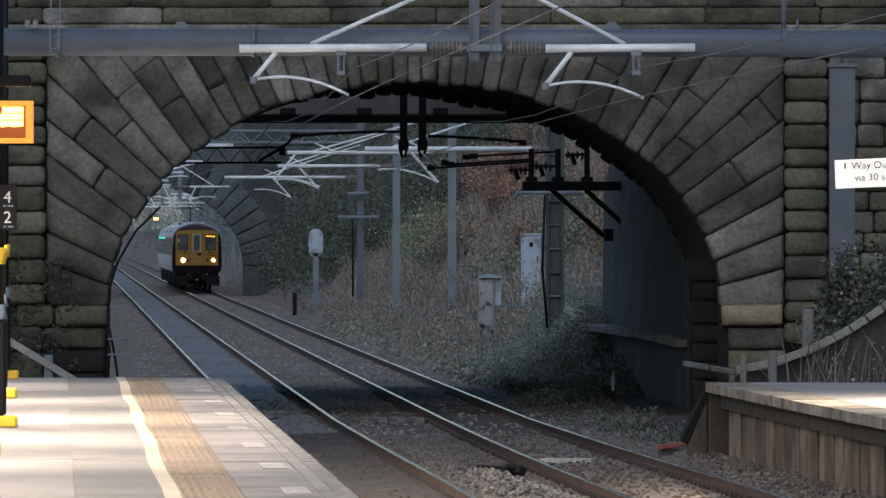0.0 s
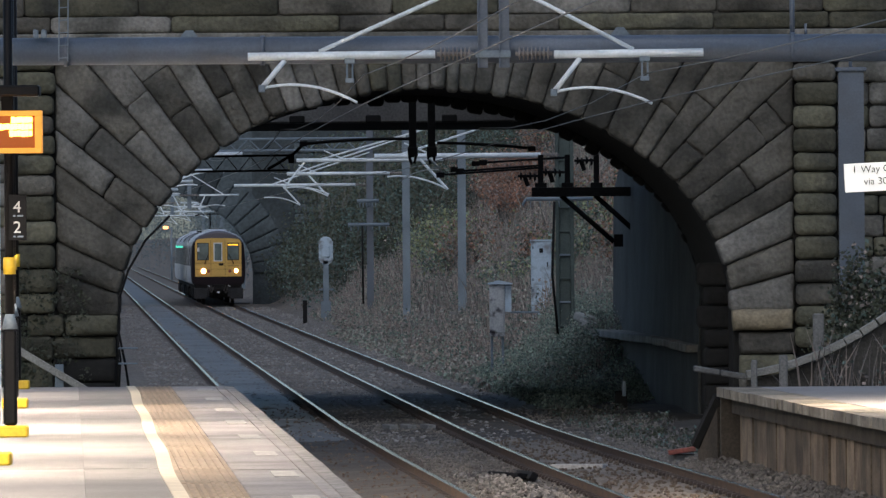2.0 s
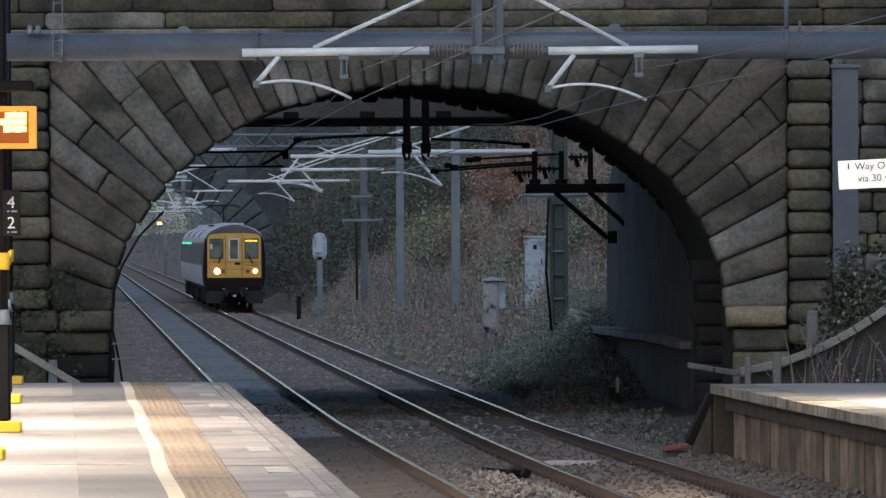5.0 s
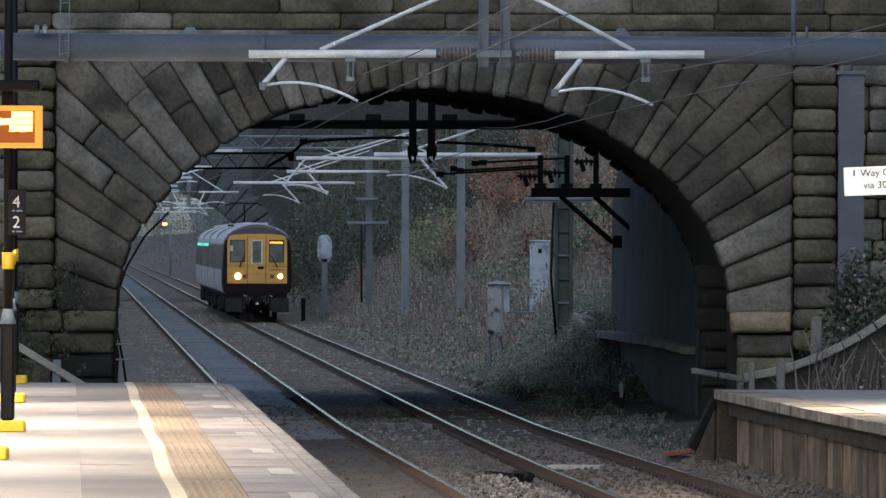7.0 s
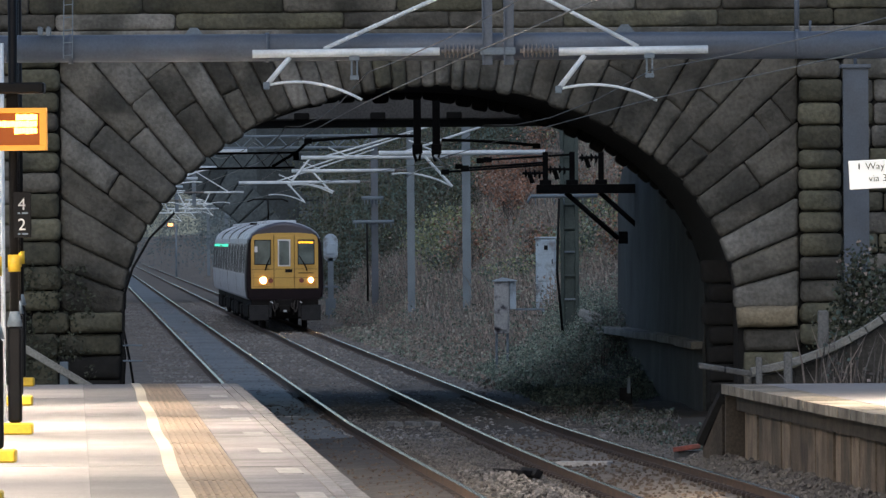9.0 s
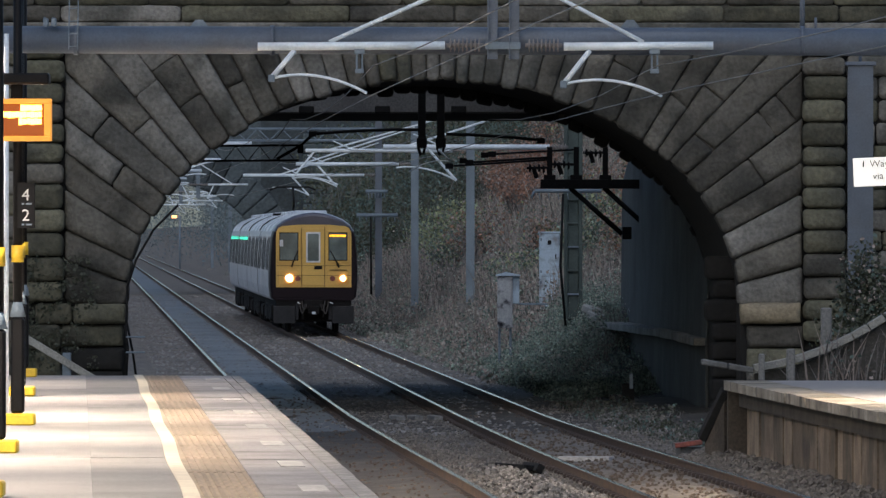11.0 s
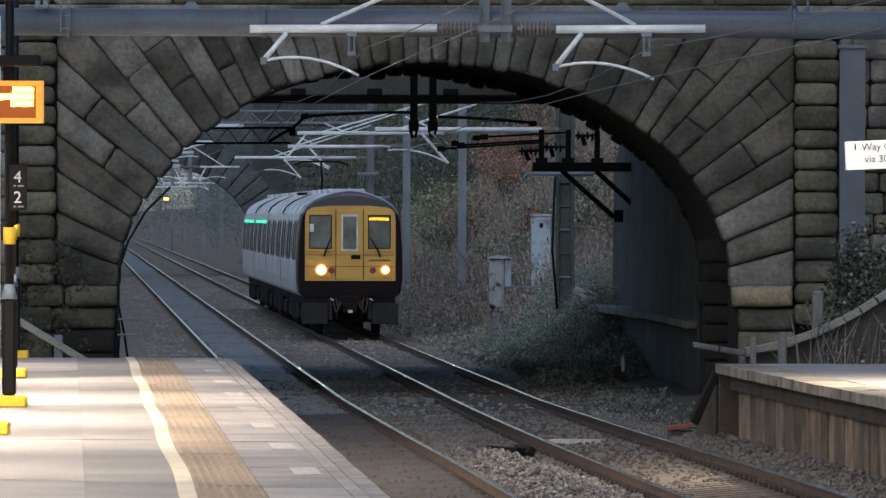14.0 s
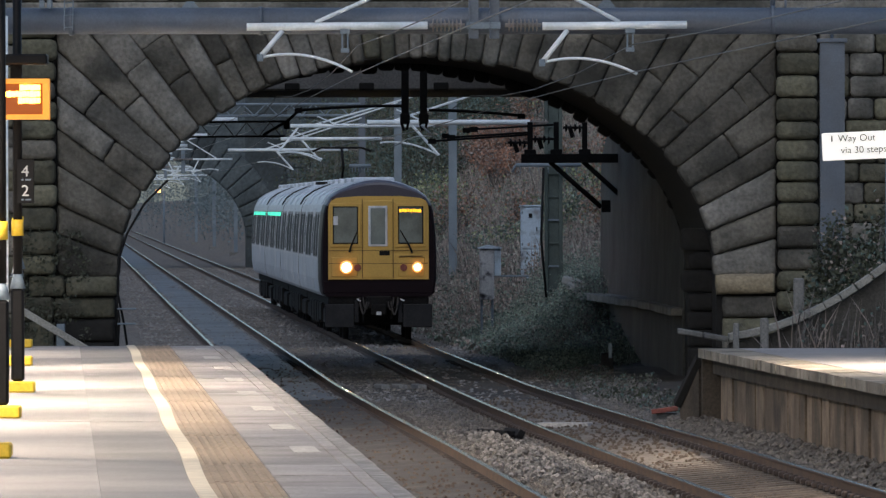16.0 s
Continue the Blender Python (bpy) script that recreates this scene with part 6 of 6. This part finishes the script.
def stalks(name, label, spots, mats, seed):
    """Thin upright dead stems, each a slender blade with a bend."""
    rg = random.Random(seed)
    verts, faces, mi = [], [], []
    for x, y, z, h in spots:
        w, a = rg.uniform(0.008, 0.02), rg.uniform(0, 3.1)
        dx, dy = math.cos(a) * w, math.sin(a) * w
        b1, b2 = rg.gauss(0, 0.12) * h, rg.gauss(0, 0.12) * h
        k = len(verts)
        verts += [(x - dx, y - dy, z - 0.05), (x + dx, y + dy, z - 0.05), (x + dx + b1, y + dy + b2, z + h * 0.6), (x - dx + b1, y - dy + b2, z + h * 0.6), (x + b1 * 2.2, y + b2 * 2.2, z + h)]
        faces += [(k, k + 1, k + 2, k + 3), (k + 3, k + 2, k + 4)]
        i = rg.randrange(len(mats))
        mi += [i, i]
    return tagged(raw(name, verts, faces, mats, None, "", mi), label, "undergrowth", kind="stuff")


spots = []
for i in range(16000):
    y = 205 + 200 * vr.random() ** 1.4
    u = 3.4 + 12 * vr.random() ** 1.2
    x = u + 7.26 - 0.0413 * y
    if y < 214 and x > 3.2:
        continue
    spots.append((x, y, ground_height(x, y), vr.uniform(0.25, 0.6) if u < 4.8 else vr.uniform(0.5, 1.4)))
stalks("dead_stems", "upright dead grey-brown stems on the bank", spots, ["straw", "twig", "leaf_brown", "leaf_brown"], 17)
spots = []
for i in range(1500):
    y = vr.uniform(400, 490)
    u = vr.uniform(3.2, 15)
    x = u + 7.26 - 0.0413 * y
    spots.append((x, y, ground_height(x, y) + vr.random() * 2.5, 1.2, 0.9))
leaves("evergreen_thicket", "dark evergreen thicket beside the distant bridge", "thicket", spots, ["evergreen", "evergreen", "leaf_dark"], 0.12, 44, 19)


def shrub(x, y, h, w, mats, weights, seed, label, leaf=0.11, count=420, cat="shrub", group=""):
    """Forked bare stems with loose clumps of leaves."""
    rg = random.Random(seed)
    z = ground_height(x, y)
    s = thing("shrub", label, cat, group, at=(x, y, z))
    bm = bmesh.new()
    tips = []
    for i in range(9):
        a, l = rg.uniform(0, 6.28), rg.uniform(0.5, 1.0)
        p0 = Vector((rg.gauss(0, 0.08), rg.gauss(0, 0.08), -0.15))
        p1 = Vector((math.cos(a) * w * 0.3 * l, math.sin(a) * w * 0.3 * l, h * 0.5 * l))
        tube(bm, p0, p1, 0.04, 0.025, 5, False)
        for k in range(3):
            p2 = p1 + Vector((rg.gauss(0, w * 0.22), rg.gauss(0, w * 0.22), h * rg.uniform(0.15, 0.5)))
            tube(bm, p1, p2, 0.022, 0.006, 4, False)
            tips += [p1.lerp(p2, 0.6), p2]
    part("branchwork", bm, "twig", s)
    verts, faces, mi = [], [], []
    for i in range(count):
        c = rg.choice(tips) + Vector((rg.gauss(0, w * 0.11), rg.gauss(0, w * 0.11), rg.gauss(0, h * 0.08)))
        q = Euler((rg.uniform(-1, 1), rg.uniform(-1, 1), rg.uniform(0, 6.3))).to_matrix()
        t = leaf * rg.uniform(0.5, 1.4)
        k = len(verts)
        for a, b in ((-0.5, 0), (0, -0.3), (0.55, 0), (0, 0.3)):
            verts.append(c + q @ Vector((a * t, rg.uniform(-0.1, 0.1) * t, b * t * 1.3)))
        faces.append((k, k + 1, k + 2, k + 3))
        mi.append(rg.choices(range(len(mats)), weights)[0])
    raw("foliage", verts, faces, mats, s, "", mi)
    return s


for i in range(44):
    y = vr.uniform(232, 420)
    u = vr.uniform(5.6, 14)
    x = u + 7.26 - 0.0413 * y
    rusty = vr.random() < (0.8 if x > 0.2 else 0.15)
    shrub(x, y, vr.uniform(1.2, 3.0), vr.uniform(1.4, 2.6), ["leaf_rust", "leaf_brown", "leaf_yellow", "leaf_dark"] if rusty else ["leaf_green", "leaf_yellow", "leaf_dark", "leaf_brown"],
          [3, 4, 1, 1] if rusty else ([4, 3, 2, 1] if x > -2.2 else [2, 0, 5, 1]), 100 + i, "rusty autumn shrub on the bank" if rusty else "thin green shrub on the bank", 0.09, 1300, group="shrubs on the bank")
shrub(-0.5, 350, 3.0, 1.8, ["leaf_yellow", "leaf_green"], [4, 1], 77, "yellow-green leafy shrub on the bank", 0.12, 1300, group="shrubs on the bank")
for i in range(7):
    y = vr.uniform(345, 400)
    u = vr.uniform(8.5, 12)
    shrub(u + 7.26 - 0.0413 * y, y, vr.uniform(1.6, 2.6), vr.uniform(1.6, 2.4), ["leaf_rust", "leaf_brown"], [3, 1], 300 + i, "rust-red autumn shrub high on the bank", 0.105, 1300, group="shrubs on the bank")
for i, (x, y, h, w) in enumerate(((6.6, 153, 2.1, 1.2), (7.1, 154, 3.0, 1.4), (7.7, 153, 3.1, 1.5), (8.3, 153.5, 3.2, 1.6), (7.4, 154.5, 2.8, 1.4), (6.8, 151.5, 1.7, 1.2), (7.4, 151.6, 2.0, 1.3), (8.0, 151.6, 2.1, 1.3), (-8.2, 158, 1.6, 1.2))):
    shrub(x, y, h, w, ["evergreen", "leaf_dark", "leaf_brown"], [8, 1, 1], 200 + i, "dark evergreen shrub by the bridge wall", 0.08, 4600, group="evergreen shrubs")
spots = [(-7.95 + 1.2 * vr.random() ** 1.8, 164.7 + vr.uniform(-0.1, 0.06), vr.uniform(0.2, 2.6), 0.25, 0.16) for i in range(120)]
leaves("ivy", "dark ivy clinging to the bridge pier", "ivy", spots, ["evergreen"], 0.055, 12, 31, stem=False)
spots = [(vr.uniform(6.0, 8.4), vr.choice((149.5, 150.9)) + vr.uniform(-0.2, 0.2), vr.uniform(0.2, 0.7), vr.uniform(0.4, 1.0), 0.2) for i in range(130)]
leaves("dead_stalks", "dead brown stalks behind the coping wall", "stalks", spots, ["leaf_brown", "twig", "leaf_dark"], 0.07, 5, 9)
spots = [(vr.uniform(5.7, 8.4), vr.uniform(149.3, 149.7), vr.uniform(-0.1, 0.2), vr.uniform(0.8, 1.7)) for i in range(130)]
stalks("dead_stems", "bare brown stems growing before the coping wall", spots, ["twig", "leaf_brown"], 23)

# ---- second bridge and distance ----
FB = 494.0
far_bridge = thing("far_bridge", "distant dark stone arch bridge over the line", "bridge")
fcx, fhw, fsp, frs = -16.75, 5.8, 1.5, 4.5


def farch(a):
    return fcx - fhw * math.cos(a), fsp + frs * math.sin(a)


verts, faces = [], []
n = 30
for y in (FB, FB + 9):
    verts += [(*[farch(math.pi * i / n)[0]], y, farch(math.pi * i / n)[1]) for i in range(n + 1)]
    verts += [(farch(math.pi * i / n)[0], y, 9.6) for i in range(n + 1)]
s = 2 * (n + 1)
for i in range(n):
    faces += [(i, i + 1, n + 2 + i, n + 1 + i), (s + i + 1, s + i, s + n + 1 + i, s + n + 2 + i), (i + 1, i, s + i, s + i + 1), (n + 1 + i, n + 2 + i, s + n + 2 + i, s + n + 1 + i)]
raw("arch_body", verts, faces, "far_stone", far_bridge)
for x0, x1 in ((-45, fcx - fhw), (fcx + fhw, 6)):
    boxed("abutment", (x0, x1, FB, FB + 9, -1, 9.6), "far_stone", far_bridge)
for i in range(26):
    a, b = math.pi * i / 26, math.pi * (i + 1) / 26
    p, q = farch(a), farch(b)

    def out(v, d, a):
        nx, nz = -math.cos(a) / fhw, math.sin(a) / frs
        l = math.hypot(nx, nz)
        return (v[0] + nx / l * d, v[1] + nz / l * d)

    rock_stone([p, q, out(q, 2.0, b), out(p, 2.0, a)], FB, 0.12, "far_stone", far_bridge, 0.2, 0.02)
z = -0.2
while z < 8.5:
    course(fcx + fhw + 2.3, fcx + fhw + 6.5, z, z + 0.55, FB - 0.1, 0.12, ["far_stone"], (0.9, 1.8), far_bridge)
    z += 0.55

# woods along the line, far off
for side, x0, x1, y0, y1, hh, nm in ((1, 6, 24, 430, 490, 7, "green"), (-1, 8, 22, 320, 490, 6, "dark"), (1, 5, 20, 560, 900, 8, "far"), (-1, 5, 22, 560, 900, 8, "far"), (1, -30, 30, 930, 1000, 12, "far"),
                                     (1, 16, 32, 206, 430, 7, "green")):
    spots = []
    for i in range(900):
        y = vr.uniform(y0, y1)
        x = 7.26 - 1.7 - 0.0413 * y + side * vr.uniform(x0, x1)
        spots.append((x, y, ground_height(x, y) + hh * 0.7 * vr.random(), hh * 0.4, 1.2))
    far = nm == "far"
    if y0 == 206:
        leaves("woodland", "bare brown and rust-red scrub along the bank top", "woodland", spots, ["leaf_rust", "leaf_brown", "leaf_dark", "twig"], 0.15, 34, 90, weights=[4, 5, 1, 4])
        continue
    leaves("woodland", "trees tinted with haze along the distant line" if far else "dark mixed wood on the bank top", "woodland", spots, ["far_wood"] if far else ["leaf_dark", "evergreen", "evergreen", "evergreen"],
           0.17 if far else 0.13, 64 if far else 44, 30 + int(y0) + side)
fl = thing("street_lamp", "distant orange street lamp on a pole", "lamp", at=(-25.4, 800, 0))
tubed("column", [(0.5, 0, -1), (0.5, 0, 4.6)], 0.09, "galv", fl)
boxed("lantern", (-0.22, 0.22, -0.1, 0.1, 4.45, 4.7), "street_glow", fl)


def motions():
    """The train brakes towards the camera along its line."""
    run = [(0, 509.5), (0.5, 499.8), (1, 488.6), (1.5, 478.4), (2, 467.8), (2.5, 457.2), (3, 447.2), (3.5, 436.8), (4, 425.6), (6.5, 372.3), (7, 362.7), (7.5, 352.7),
           (8, 342.6), (8.5, 333.4), (9, 323.9), (11.5, 278.8), (12, 270.6), (12.5, 262.5), (13, 254.6), (13.5, 247.1), (14, 239.7), (14.5, 232.4), (15, 225.4), (15.5, 218.5), (16, 211.6)]
    walk(train, [(t, pose(right_track(y) - 0.085, y, 0, 0, 0, YAW)) for t, y in run])


motions()
